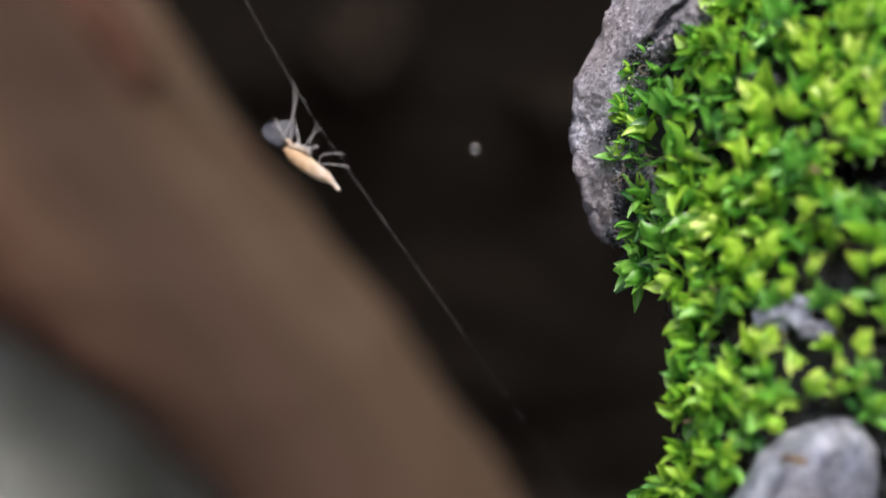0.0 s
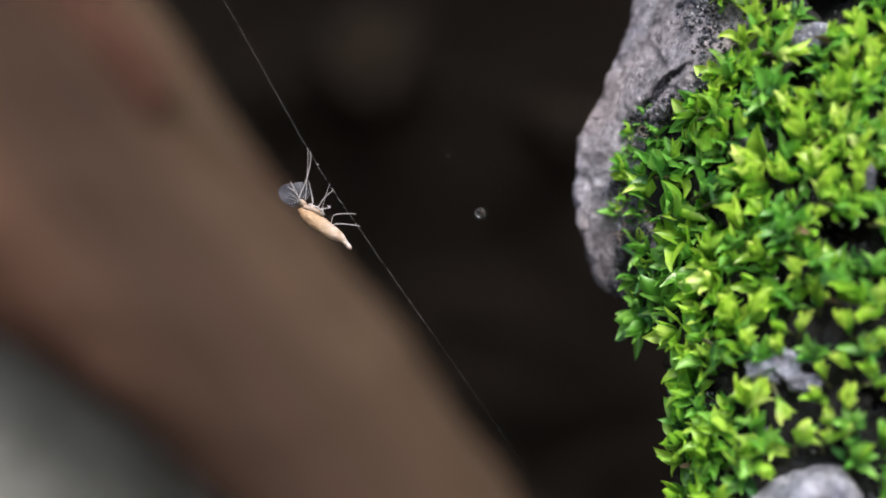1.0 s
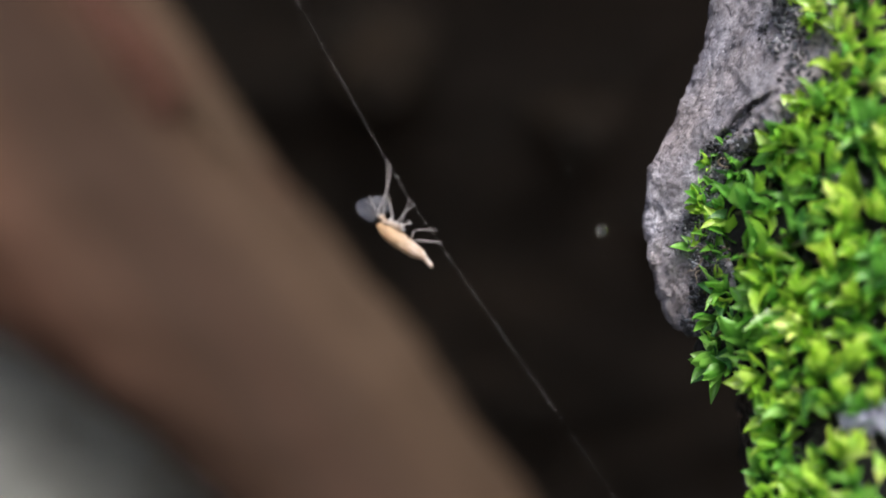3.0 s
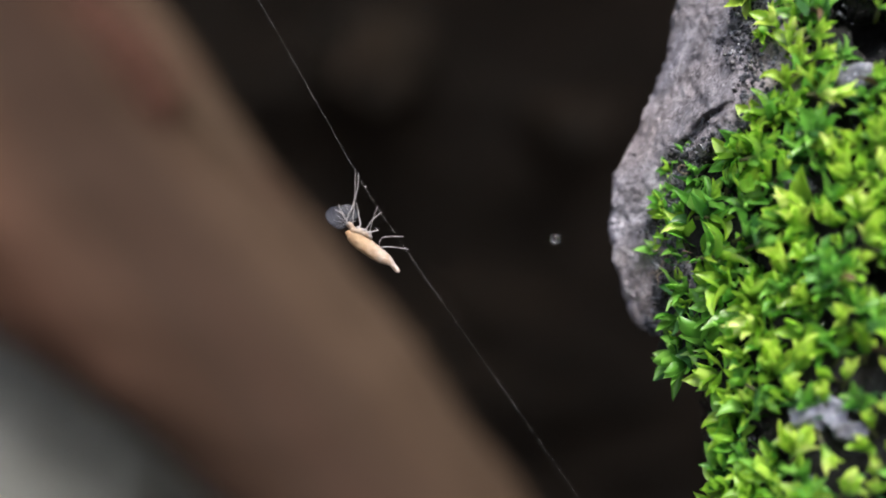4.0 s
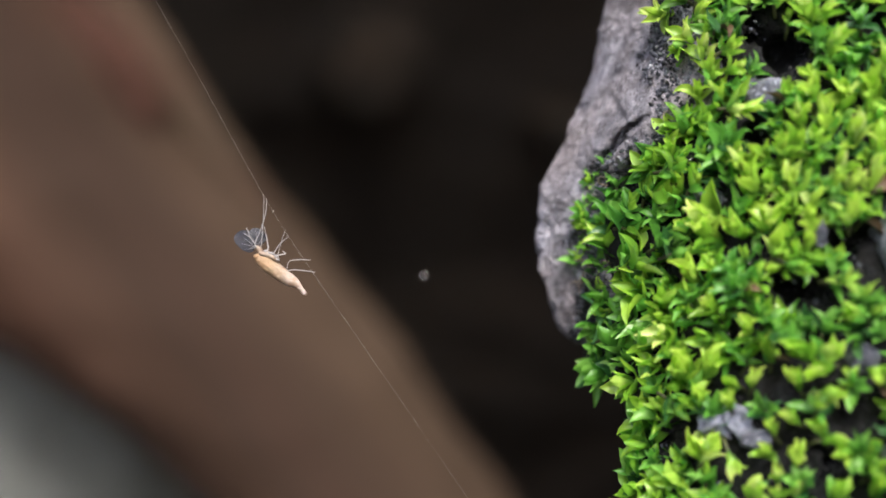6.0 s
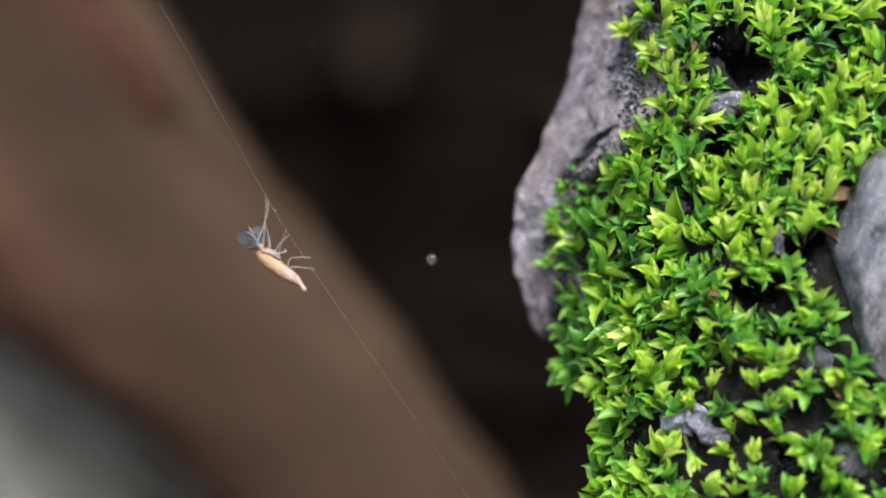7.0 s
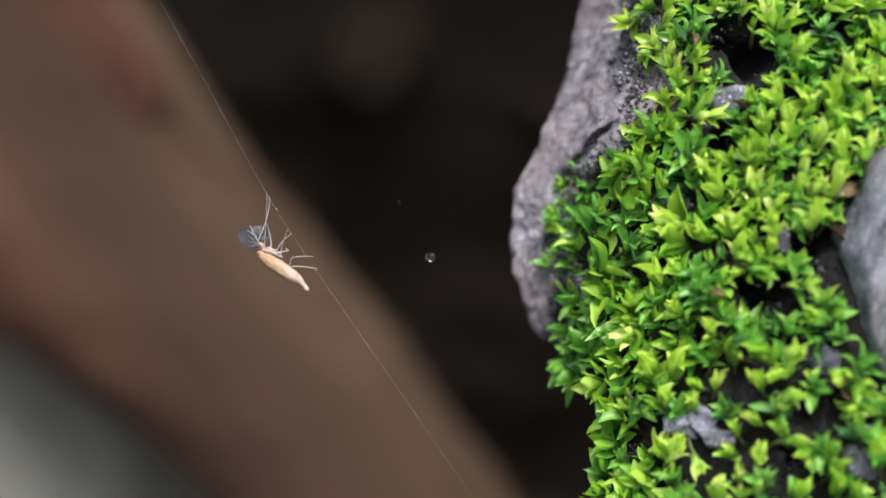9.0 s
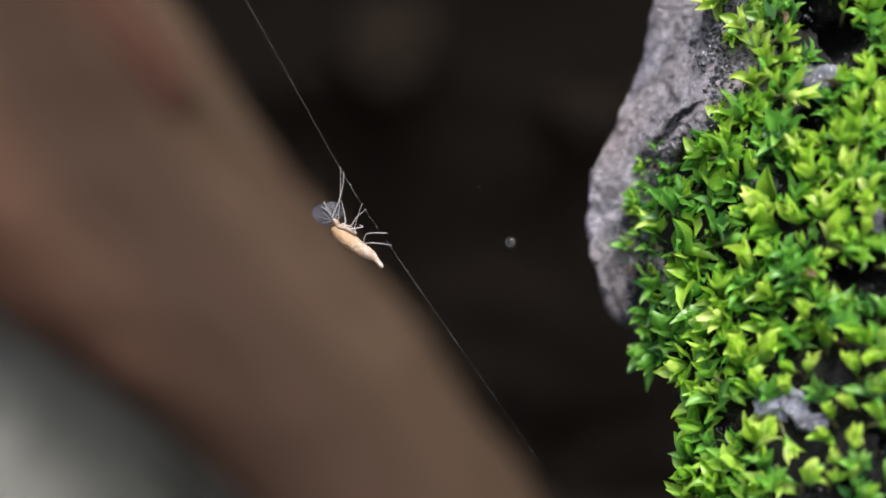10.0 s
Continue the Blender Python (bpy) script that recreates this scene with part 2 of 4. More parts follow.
def tube(points, radii, seg=8, flat=1.0):
    """A closed round tube along points, with a radius at each; flat squeezes it along y."""
    pts = [Vector(p) for p in points]
    if isinstance(radii, (int, float)):
        radii = [radii] * len(pts)
    radii = [float(r) for r in radii]
    verts, faces = [], []
    for i, p in enumerate(pts):
        d = (pts[min(i + 1, len(pts) - 1)] - pts[max(i - 1, 0)]).normalized()
        up = Vector((0, 1, 0)) if abs(d.y) < 0.9 else Vector((1, 0, 0))
        a = d.cross(up).normalized()
        b = d.cross(a)
        for k in range(seg):
            w = 2 * math.pi * k / seg
            verts.append(p + radii[i] * (math.cos(w) * a + math.sin(w) * b * flat))
    for i in range(len(pts) - 1):
        for k in range(seg):
            q = (k + 1) % seg
            faces.append((i * seg + k, i * seg + q, (i + 1) * seg + q, (i + 1) * seg + k))
    faces.append(tuple(range(seg - 1, -1, -1)))
    faces.append(tuple((len(pts) - 1) * seg + k for k in range(seg)))
    return verts, faces


def grid_faces(nu, nv, loop=False):
    m = nu if loop else nu - 1
    return [(j * nu + i, j * nu + (i + 1) % nu, (j + 1) * nu + (i + 1) % nu, (j + 1) * nu + i) for j in range(nv - 1) for i in range(m)]


def rough(v, *octaves):
    """A point pushed about by noise: pairs of wave length and height."""
    v = Vector(v)
    out = v.copy()
    for length, height in octaves:
        out += noise.noise_vector(v / length + Vector((7.1, 3.3, 9.7)) * height) * height
    return out


def stone(name, centre, radii, material, label, category="stone", octaves=((6, 0.6), (2, 0.25), (0.6, 0.12), (0.22, 0.05)), turn=(0, 0, 0), cuts=5, square=2.6, kind="", parent=None):
    """A worn stone: a rounded block with flats, roughened."""
    bm = bmesh.new()
    bmesh.ops.create_icosphere(bm, subdivisions=cuts, radius=1)
    rot = Euler([radians(a) for a in turn]).to_matrix()
    for v in bm.verts:
        d = v.co.normalized()
        s = (abs(d.x) ** square + abs(d.y) ** square + abs(d.z) ** square) ** (-1 / square)
        q = rot @ Vector((d.x * s * radii[0], d.y * s * radii[1], d.z * s * radii[2]))
        v.co = (rough(q + Vector(centre), *octaves) - Vector(centre)) * MM
    for f in bm.faces:
        f.smooth = True
    me = bpy.data.meshes.new(name)
    bm.to_mesh(me)
    bm.free()
    me.materials.append(material.m)
    ob = new(name, me)
    ob.location = [c * MM for c in centre]
    ob.parent = parent
    return tagged(ob, label, category if parent is None else "", kind=kind)


# ---- the setting: dark hollow, ground, branch, pale stone ----
def build_setting():
    nu, nv = 130, 90
    verts = []
    for j in range(nv):
        for i in range(nu):
            x, z = -560 + 1200 * i / (nu - 1), -175 + 560 * j / (nv - 1)
            wing = max(0.0, abs(x - 40) - 260) / 260
            verts.append(rough((x, 520 - 1.0 * z - 330 * wing ** 2, z), (120, 14), (40, 5), (12, 2)))
    # the unseen overhang and forward-curving sides are added to shade the visible bank
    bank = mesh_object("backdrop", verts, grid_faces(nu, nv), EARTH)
    tagged(bank, "bank of dark damp brown earth with an unseen overhang added for shade", "earth bank", kind="structure")
    for c, size in (((50, 467, 68), (24, 8, 22)), ((-27, 433, 77), (22, 8, 19)), ((104, 507, 14), (18, 7, 12))):
        stone("earth_clod", c, size, CLOD, "lump of paler brown earth", octaves=((25, 9), (9, 4)), cuts=5, turn=(0, 35, 0), parent=bank)
    n = 80
    steps = [1500 * u + 28500 * u ** 5 for u in [2 * i / (n - 1) - 1 for i in range(n)]]
    verts = [rough((x, y, -150), (90, 10), (30, 4)) for y in steps for x in steps]
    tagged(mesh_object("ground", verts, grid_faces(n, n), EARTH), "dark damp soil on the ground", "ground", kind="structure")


def build_branch():
    """A thick smooth branch that leans across the back, with swellings."""
    branch = thing("tree_branch", "thick smooth brown leaning tree branch behind the midge", "branch")
    nu, nv = 72, 150
    across = Vector((0.805, 0, 0.592))
    along = Vector((0.592, 0, -0.805))
    start = Vector((-83.8, 212, 43.0))
    verts = []
    for j in range(nv):
        s = -150 + 410 * j / (nv - 1)
        swell = 1 + 0.03 * math.sin(s * 0.045 + 0.6) + 0.02 * math.sin(s * 0.11)
        for i in range(nu):
            w = 2 * math.pi * i / nu
            bulge = float(np.interp(s, [-20, 20, 45, 70, 95, 125, 150], [-7.5, -6.5, -4.5, -0.8, 3.2, 0.0, -1.8])) * max(0.0, math.cos(w))
            # the lower side draws in towards the foot of the branch
            bulge -= float(np.interp(s, [-20, 40, 58, 78, 100, 135, 200], [-7, -7, -1, 6.5, 11, 13, 13])) * max(0.0, -math.cos(w))
            p = start + along * s + (27.5 * swell + bulge) * (across * math.cos(w) + Vector((0, 1, 0)) * math.sin(w))
            verts.append(rough(p, (60, 1.8), (14, 1.0), (4, 0.4)))
    faces = grid_faces(nu, nv, True)
    faces += [tuple(range(nu - 1, -1, -1)), tuple((nv - 1) * nu + i for i in range(nu))]
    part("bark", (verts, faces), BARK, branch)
    c = start + along * 26 + 25.6 * (across * 0.74 - Vector((0, 1, 0)) * 0.67)
    stone("bark_scar", c, (5.5, 2.6, 13), SCAR, "", turn=(0, -36.3, 0), cuts=4, octaves=((12, 2.2), (5, 0.8)), square=2, parent=branch)
    for name, s, w, size in (("knot", -42, 0.25, (9, 7, 13)), ("knot", 64, 0.9, (8, 6, 12)), ("bark_ridge", 10, -0.35, (5, 5, 60))):
        c = start + along * s + 25.5 * (across * math.cos(w) + Vector((0, 1, 0)) * math.sin(w))
        stone(name, c, size, BARK, "", turn=(0, -36.3, 0), cuts=4, octaves=((20, 2), (6, 0.6)), square=2, parent=branch)


# ---- the mossy stone ----
EDGE_Z = [-3.35, -3.1, -1.94, -0.63, 0.9, 2.2, 3.94, 6.1, 8.3, 9.6, 14, 20]
EDGE_X = [8.1, 7.72, 7.33, 6.95, 6.62, 6.78, 7.53, 8.33, 9.14, 9.5, 10.5, 11.6]
MOSS_Z = [-14, -6, -4.95, -4.45, -3.4, -2.6, -1.2, 0, 1.6, 2.9, 3.9, 4.8, 5.8, 7.6, 9, 14]
MOSS_X = [10.1, 9.6, 9.45, 8.45, 8.5, 8.65, 8.75, 8.5, 8.6, 9.2, 10.5, 11.4, 12.2, 11.6, 11.4, 11.8]


def face_y(x, z):
    """The depth of the mossy face: it falls back steeply towards the bare edge, and leans a little."""
    return 36.17 + 9.58 * math.exp(-(max(x, 7.6) - 8) / 2.5) + 0.109 * z + 0.084 * max(0.0, z - 1)


# clefts in the bare stone, under a small ledge: x, z, half width, half height, depth
CREVICES = [(10.15, 4.35, 0.42, 0.13, 1.3), (9.55, 3.72, 0.42, 0.22, 1.5), (8.9, 2.9, 0.3, 0.14, 0.5)]


def build_rock():
    """The grey stone whose bare edge stands against the dark."""
    nv, nu = 380, 250
    verts = []
    for j in range(nv):
        z = -3.3 + 20.0 * j / (nv - 1)
        xl = float(np.interp(z, EDGE_Z, EDGE_X)) + 0.12
        tip = min(1.0, (z + 3.3) / 1.4) ** 0.5
        back = float(np.interp(z, [-3, 2, 4], [0.9, 0.7, 0.0]))
        ctrl = [(xl + 7, 54), (xl + 3, 50), (xl + 0.9, 47.5), (xl + 0.12, 45.9), (xl, 45.0), (xl + 0.35, 44.35 + 0.3 * back), (xl + 1.2, 43.1 + back)]
        bound = float(np.interp(z, MOSS_Z, MOSS_X)) - xl
        reach = max(bound, 1.5) + 1.2
        ctrl.append((xl + 0.5 * reach, 45 - 0.75 * reach + back))
        u = max(bound + 0.7, 2.0)
        ctrl.append((xl + u, max(45 - 1.5 * u + back, face_y(xl + u, z) + 0.8)))
        ctrl += [(xl + u + 1.2, face_y(xl + u + 1.2, z) + 3.2), (xl + u + 4.5, face_y(xl + u + 4.5, z) + 5.0)]
        ring = spline(ctrl, nu)
        for x, y in ring:
            if tip < 1:
                x = xl + 0.6 + (x - xl - 0.6) * (0.45 + 0.55 * tip)
                y = 45 + (y - 45) * (0.45 + 0.55 * tip)
            for hx, hz, rx, rz, deep in CREVICES:
                y += deep * math.exp(-((x - hx) / rx) ** 2 - ((z - hz - 0.5 * (x - hx)) / rz) ** 2)
            # a smooth swelling runs along the stone where the moss begins
            y -= 0.28 * math.exp(-((x - xl - 0.72 * bound) / 0.45) ** 2) * min(1.0, max(0.0, bound - 1.6))
            verts.append(rough((x, y, z), (5.0, 0.35), (1.7, 0.22), (0.6, 0.12), (0.25, 0.07), (0.11, 0.045)))
    faces = grid_faces(nu, nv, True)
    faces += [tuple(range(nu)), tuple((nv - 1) * nu + i for i in range(nu - 1, -1, -1))]
    rock = mesh_object("mossy_stone", verts, faces, ROCK)
    tagged(rock, "rough grey weathered stone, bare along its edge", "stone")
    return rock


def build_bank():
    """The damp crust of soil on which the moss grows."""
    nu, nv = 190, 220
    verts = []
    for j in range(nv):
        z = -30 + 46 * j / (nv - 1)
        xb = float(np.interp(z, MOSS_Z, MOSS_X)) + 0.5
        ctrl = [(xb + 6, 56), (xb + 2, 50), (xb + 0.3, face_y(xb, z) + 4), (xb, face_y(xb, z) + 1.6)]
        for u in (0.7, 1.5, 2.5, 4, 6, 9, 13, 20):
            ctrl.append((xb + u, face_y(xb + u, z) + 1.05))
        for x, y in spline(ctrl, nu):
            p = rough((x, y, z), (3.0, 0.45), (1.0, 0.3), (0.35, 0.16))
            for hx, hz, r, deep in HOLLOWS:
                d = math.hypot(x - hx, (z - hz) * 1.15) / r
                if d < 1:
                    p.y += deep * (1 - d * d)
            verts.append(p)
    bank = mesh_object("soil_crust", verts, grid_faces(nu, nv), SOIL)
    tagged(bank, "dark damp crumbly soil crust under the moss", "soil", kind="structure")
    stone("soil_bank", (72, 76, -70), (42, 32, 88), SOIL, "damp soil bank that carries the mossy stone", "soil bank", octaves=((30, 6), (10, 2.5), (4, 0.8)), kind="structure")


# dark hollows in the moss, and shallow ones where small stones lie: x, z, radius, depth
HOLLOWS = [
    (14.79, 6.98, 0.86, 2.2), (14.08, 7.62, 0.52, 2.0), (13.83, 8.15, 0.43, 1.2), (16.52, 8.15, 0.45, 1.6), (17.65, 8.03, 0.48, 1.6), (13.63, 3.97, 0.48, 1.6), (14.86, -1.21, 0.77, 1.8), (15.58, -1.01, 0.77, 1.8), (14.33, -1.03, 0.52, 1.2), (17.07, 0.70, 0.65, 1.6), (16.52, 0.51, 0.62, 1.6), (15.67, -4.73, 0.62, 1.4), (16.37, -4.99, 0.62, 1.6), (14.44, -4.26, 0.31, 0.7), (15.62, -6.66, 0.52, 1.2), (15.02, -6.23, 0.31, 0.8), (10.84, -6.15, 0.45, 1.0), (11.35, -5.63, 0.24, 0.6), (12.91, -2.60, 0.28, 0.8), (11.54, -2.92, 0.24, 0.6), (10.31, 0.46, 0.24, 0.6),
    (12.39, 2.02, 0.48, 0.3), (12.64, 0.29, 0.28, 0.3), (14.01, 5.70, 0.48, 0.3), (12.36, -5.53, 0.59, 0.3), (13.20, -5.88, 0.48, 0.3), (16.78, -3.23, 0.52, 0.3), (17.77, -6.50, 0.45, 0.3), (16.50, -0.24, 0.34, 0.3),
]


def leaf_mesh(i, material, bud):
    """One moss leaf, 1 mm long, keeled and pointed. Leaves of a bud are spoon-shaped and curl in; the others spread."""
    rnd = random.Random(100 + i)
    wide = rnd.uniform(0.21, 0.31) if bud else rnd.uniform(0.23, 0.32)
    cup = rnd.uniform(0.9, 1.7) if bud else rnd.uniform(0.6, 1.3)
    bend = rnd.uniform(-0.9, 0.7) if bud else rnd.uniform(-0.9, 0.6)
    blunt, peak = rnd.uniform(1.2, 2.2) if bud else rnd.uniform(1.2, 1.9), rnd.uniform(0.30, 0.48)
    twist, wave = rnd.uniform(-0.7, 0.7), rnd.uniform(0, 6)
    lop = rnd.uniform(-0.12, 0.12)
    rows, cols = 11, 7
    verts = []
    y = z = kink = 0.0
    for r in range(rows):
        s = r / (rows - 1)
        kink += rnd.gauss(0, 0.10)
        ang = (0.35 * math.sin(math.pi * s) if bud else -0.1) + bend * s * s * 1.3 + kink
        if r:
            y += math.cos(ang) / (rows - 1)
            z += math.sin(ang) / (rows - 1)
        w = wide * (0.62 + 0.38 * math.sin(0.5 * math.pi * s / peak)) if s < peak else wide * max(1 - ((s - peak) / (1 - peak)) ** blunt, 0.03)
        w *= 1 + rnd.uniform(-0.09, 0.07)
        phi = cup * (1.15 - 0.35 * s)
        for c in range(cols):
            k = (c / (cols - 1) - 0.5) * 2
            a = twist * s
            px = w * (1 + lop * k) * math.sin(k * phi) / phi + 0.35 * lop * s * s
            pz = w * (1 - math.cos(k * phi)) / phi + 0.20 * abs(k) * w + 0.07 * k * abs(k) * math.sin(6 * s + wave) * (1 - 0.7 * s)
            verts.append((px * math.cos(a) - pz * math.sin(a), y - pz * math.sin(ang), z + (px * math.sin(a) + pz * math.cos(a)) * math.cos(ang)))
    me = bpy.data.meshes.new("leaf")
    me.from_pydata([tuple(q * MM for q in v) for v in verts], [], grid_faces(cols, rows))
    me.materials.append(material.m)
    me.shade_smooth()
    return me


# the shoots of each tuft: x, z, the way they lean (degrees, 0 to the stone's right, 90 up), length of leaf, youth
UPPER_EDGE = [
    (10.88, 8.75, 170, 0.80, 0.75), (11.66, 7.90, 120, 0.88, 0.85), (11.38, 7.30, 200, 0.74, 0.65), (12.21, 8.62, 60, 0.77, 0.70), (12.14, 9.37, 90, 0.78, 0.80), (11.42, 9.22, 150, 0.83, 0.60),
    (12.97, 8.22, 60, 0.80, 0.30), (12.18, 7.26, 90, 0.87, 0.80), (12.34, 6.68, 80, 0.80, 0.85), (13.07, 7.17, 30, 0.80, 0.75), (13.22, 6.45, 30, 0.79, 0.75), (11.96, 5.72, 110, 0.84, 0.95),
    (12.67, 5.71, 100, 0.95, 0.90), (13.41, 4.92, 0, 1.03, 0.90), (11.89, 10.16, 90, 0.82, 0.70), (12.88, 9.80, 80, 0.87, 0.60), (11.09, 10.01, 150, 0.84, 0.65),
]
UPPER_RIGHT = [
    (13.62, 9.14, 90, 0.86, 0.70), (14.50, 9.08, 90, 0.87, 0.78), (14.84, 8.10, 90, 0.49, 0.60), (15.41, 8.59, 100, 1.03, 0.80), (16.00, 8.26, 40, 0.93, 0.75), (16.29, 7.24, 70, 1.02, 0.70),
    (17.04, 7.98, 100, 0.65, 0.15), (17.89, 8.84, 10, 1.12, 0.85), (18.85, 8.94, 40, 1.02, 0.80), (18.96, 7.62, 120, 1.01, 0.70), (18.27, 7.22, 90, 0.83, 0.75), (14.35, 9.98, 90, 0.91, 0.70),
    (15.65, 9.71, 80, 0.94, 0.75), (16.97, 9.57, 70, 0.94, 0.70), (18.53, 9.96, 90, 0.97, 0.75), (19.99, 8.73, 90, 1.02, 0.75), (20.09, 7.32, 60, 0.96, 0.70),
]
CROWN = [
    (17.75, 6.49, 90, 0.85, 0.90), (18.31, 6.28, 60, 0.77, 0.80), (17.42, 5.57, 90, 1.14, 0.85), (18.91, 6.32, 80, 0.84, 0.85), (18.44, 5.33, 100, 0.77, 0.85), (16.91, 6.57, 200, 0.77, 0.30),
    (14.64, 5.57, 90, 0.67, 0.50), (15.47, 5.60, 110, 0.85, 0.75), (15.77, 4.86, 110, 1.10, 0.90), (16.54, 5.50, 110, 1.01, 0.85), (16.69, 4.16, 100, 1.02, 0.95), (14.92, 4.73, 100, 0.83, 0.70),
    (14.81, 3.88, 60, 1.03, 0.75), (14.30, 3.70, 120, 0.77, 0.65), (13.66, 3.45, 150, 0.85, 0.90), (15.49, 3.94, 90, 0.73, 0.50), (17.50, 3.77, 90, 1.09, 0.90), (18.26, 3.87, 80, 0.83, 0.85),
]
SEAM = [
    (11.50, 4.83, 100, 0.89, 0.55), (12.16, 4.72, 5, 0.95, 0.48), (11.06, 4.42, 170, 0.82, 0.55), (11.08, 3.77, 110, 1.01, 0.65), (10.53, 3.61, 200, 0.83, 0.50), (11.47, 3.46, 30, 0.81, 0.60),
    (12.61, 3.84, 130, 0.98, 0.28), (12.95, 3.47, 60, 0.75, 0.60), (8.70, 2.80, 170, 0.69, 0.45), (9.57, 2.81, 90, 0.86, 0.35), (9.32, 3.36, 100, 0.71, 0.22), (10.40, 3.12, 170, 1.03, 0.60),
    (10.81, 3.38, 100, 0.82, 0.60), (11.37, 3.05, 20, 0.81, 0.50), (11.88, 2.71, 60, 0.87, 0.65), (9.04, 1.98, 170, 0.71, 0.35), (9.99, 1.92, 60, 0.84, 0.55),
]
EDGE = [
    (9.64, 1.56, 110, 1.52, 0.40), (10.84, 2.14, 60, 1.09, 0.60), (10.68, 1.53, 95, 0.58, 0.35), (8.45, 1.57, 140, 0.70, 0.40), (8.62, 1.20, 180, 0.77, 0.55), (8.96, 0.66, 125, 1.17, 0.60),
    (9.37, 0.75, 95, 1.06, 0.60), (10.16, 0.96, 0, 1.22, 0.50), (8.42, 0.07, 100, 0.78, 0.55), (11.02, 0.63, 30, 1.05, 0.33), (11.44, 0.17, 20, 0.85, 0.33), (10.25, -0.28, 10, 1.10, 0.60),
    (9.88, -0.01, 95, 0.92, 0.28), (9.62, -0.52, 170, 0.93, 0.50), (9.02, -1.52, 180, 1.08, 0.30), (9.74, -1.44, 160, 0.92, 0.40), (9.78, -2.10, 150, 1.11, 0.30),
]
HEART = [
    (13.40, 2.63, 110, 1.18, 0.90), (13.03, 3.23, 130, 0.93, 0.80), (13.85, 1.42, 100, 1.10, 0.90), (12.82, 0.97, 150, 1.14, 0.85), (14.61, 2.58, 110, 1.09, 0.90), (15.21, 1.88, 80, 0.69, 0.85),
    (15.10, 1.30, 100, 0.76, 0.90), (15.00, 0.50, 90, 0.76, 0.80), (14.04, 0.53, 90, 0.84, 0.80), (13.99, -0.31, 180, 0.83, 0.97), (14.73, -0.42, 340, 0.76, 0.62), (16.06, 2.61, 90, 0.83, 0.85),
    (16.61, 2.51, 60, 0.83, 0.85), (17.17, 2.76, 80, 1.08, 0.90), (16.38, 1.61, 90, 0.90, 0.80), (16.09, 3.13, 100, 0.76, 0.80), (11.94, 1.43, 160, 1.41, 0.85), (12.10, 0.83, 150, 1.19, 0.70),
]
CENTRE = [
    (11.43, -0.52, 140, 1.25, 0.75), (10.07, -1.30, 140, 1.38, 0.55), (10.80, -1.39, 120, 1.44, 0.55), (10.57, -2.02, 160, 1.00, 0.70), (12.17, -0.35, 150, 0.85, 0.65), (12.73, -0.91, 120, 0.81, 0.33),
    (12.10, -1.60, 170, 0.96, 0.75), (10.74, -2.60, 170, 1.07, 0.70), (13.37, -1.15, 60, 0.76, 0.42), (13.12, -2.24, 140, 0.84, 0.70), (13.72, -1.80, 100, 0.76, 0.38), (12.81, -0.29, 120, 0.77, 0.40),
    (11.41, 0.91, 140, 0.76, 0.40), (16.30, -0.72, 20, 0.89, 0.55), (16.28, -1.84, 160, 1.10, 0.60), (14.16, -2.47, 20, 0.76, 0.22), (11.39, -1.22, 100, 0.79, 0.30),
]
OVERHANG = [
    (8.85, -2.68, 180, 1.25, 0.30), (9.39, -3.21, 150, 1.42, 0.35), (8.78, -4.12, 184, 1.30, 0.34), (9.0, -4.42, 196, 0.98, 0.30), (10.23, -2.95, 150, 1.21, 0.35), (10.90, -2.74, 150, 0.88, 0.55),
    (10.39, -3.73, 170, 1.08, 0.70), (11.28, -3.73, 110, 1.05, 0.75), (12.04, -3.46, 90, 1.03, 0.75), (9.72, -4.47, 170, 1.19, 0.55), (10.46, -4.44, 140, 0.96, 0.40), (10.68, -4.92, 120, 0.99, 0.60),
    (11.22, -5.11, 320, 0.86, 0.33), (11.69, -4.61, 100, 0.85, 0.75), (10.12, -5.20, 140, 0.89, 0.65), (9.95, -5.89, 170, 1.17, 0.40), (10.04, -6.51, 170, 1.01, 0.55),
]
LOWER = [
    (12.63, -4.14, 150, 0.84, 0.65), (12.57, -4.64, 100, 0.77, 0.85), (13.32, -3.90, 90, 0.83, 0.80), (12.19, -4.98, 110, 0.77, 0.30), (11.61, -6.36, 130, 0.92, 0.95), (12.04, -6.29, 60, 0.92, 0.85),
    (12.63, -6.78, 290, 0.83, 0.90), (11.87, -7.12, 90, 0.92, 0.40), (11.00, -7.40, 150, 1.05, 0.55), (9.87, -7.41, 150, 0.90, 0.45), (9.83, -8.19, 170, 1.02, 0.50), (10.53, -8.07, 110, 1.06, 0.55),
    (11.86, -7.88, 100, 0.84, 0.50), (13.21, -7.46, 80, 0.82, 0.70), (13.86, -2.90, 100, 0.90, 0.75), (14.65, -2.94, 170, 1.07, 0.70), (15.62, -3.03, 80, 1.07, 0.70),
]
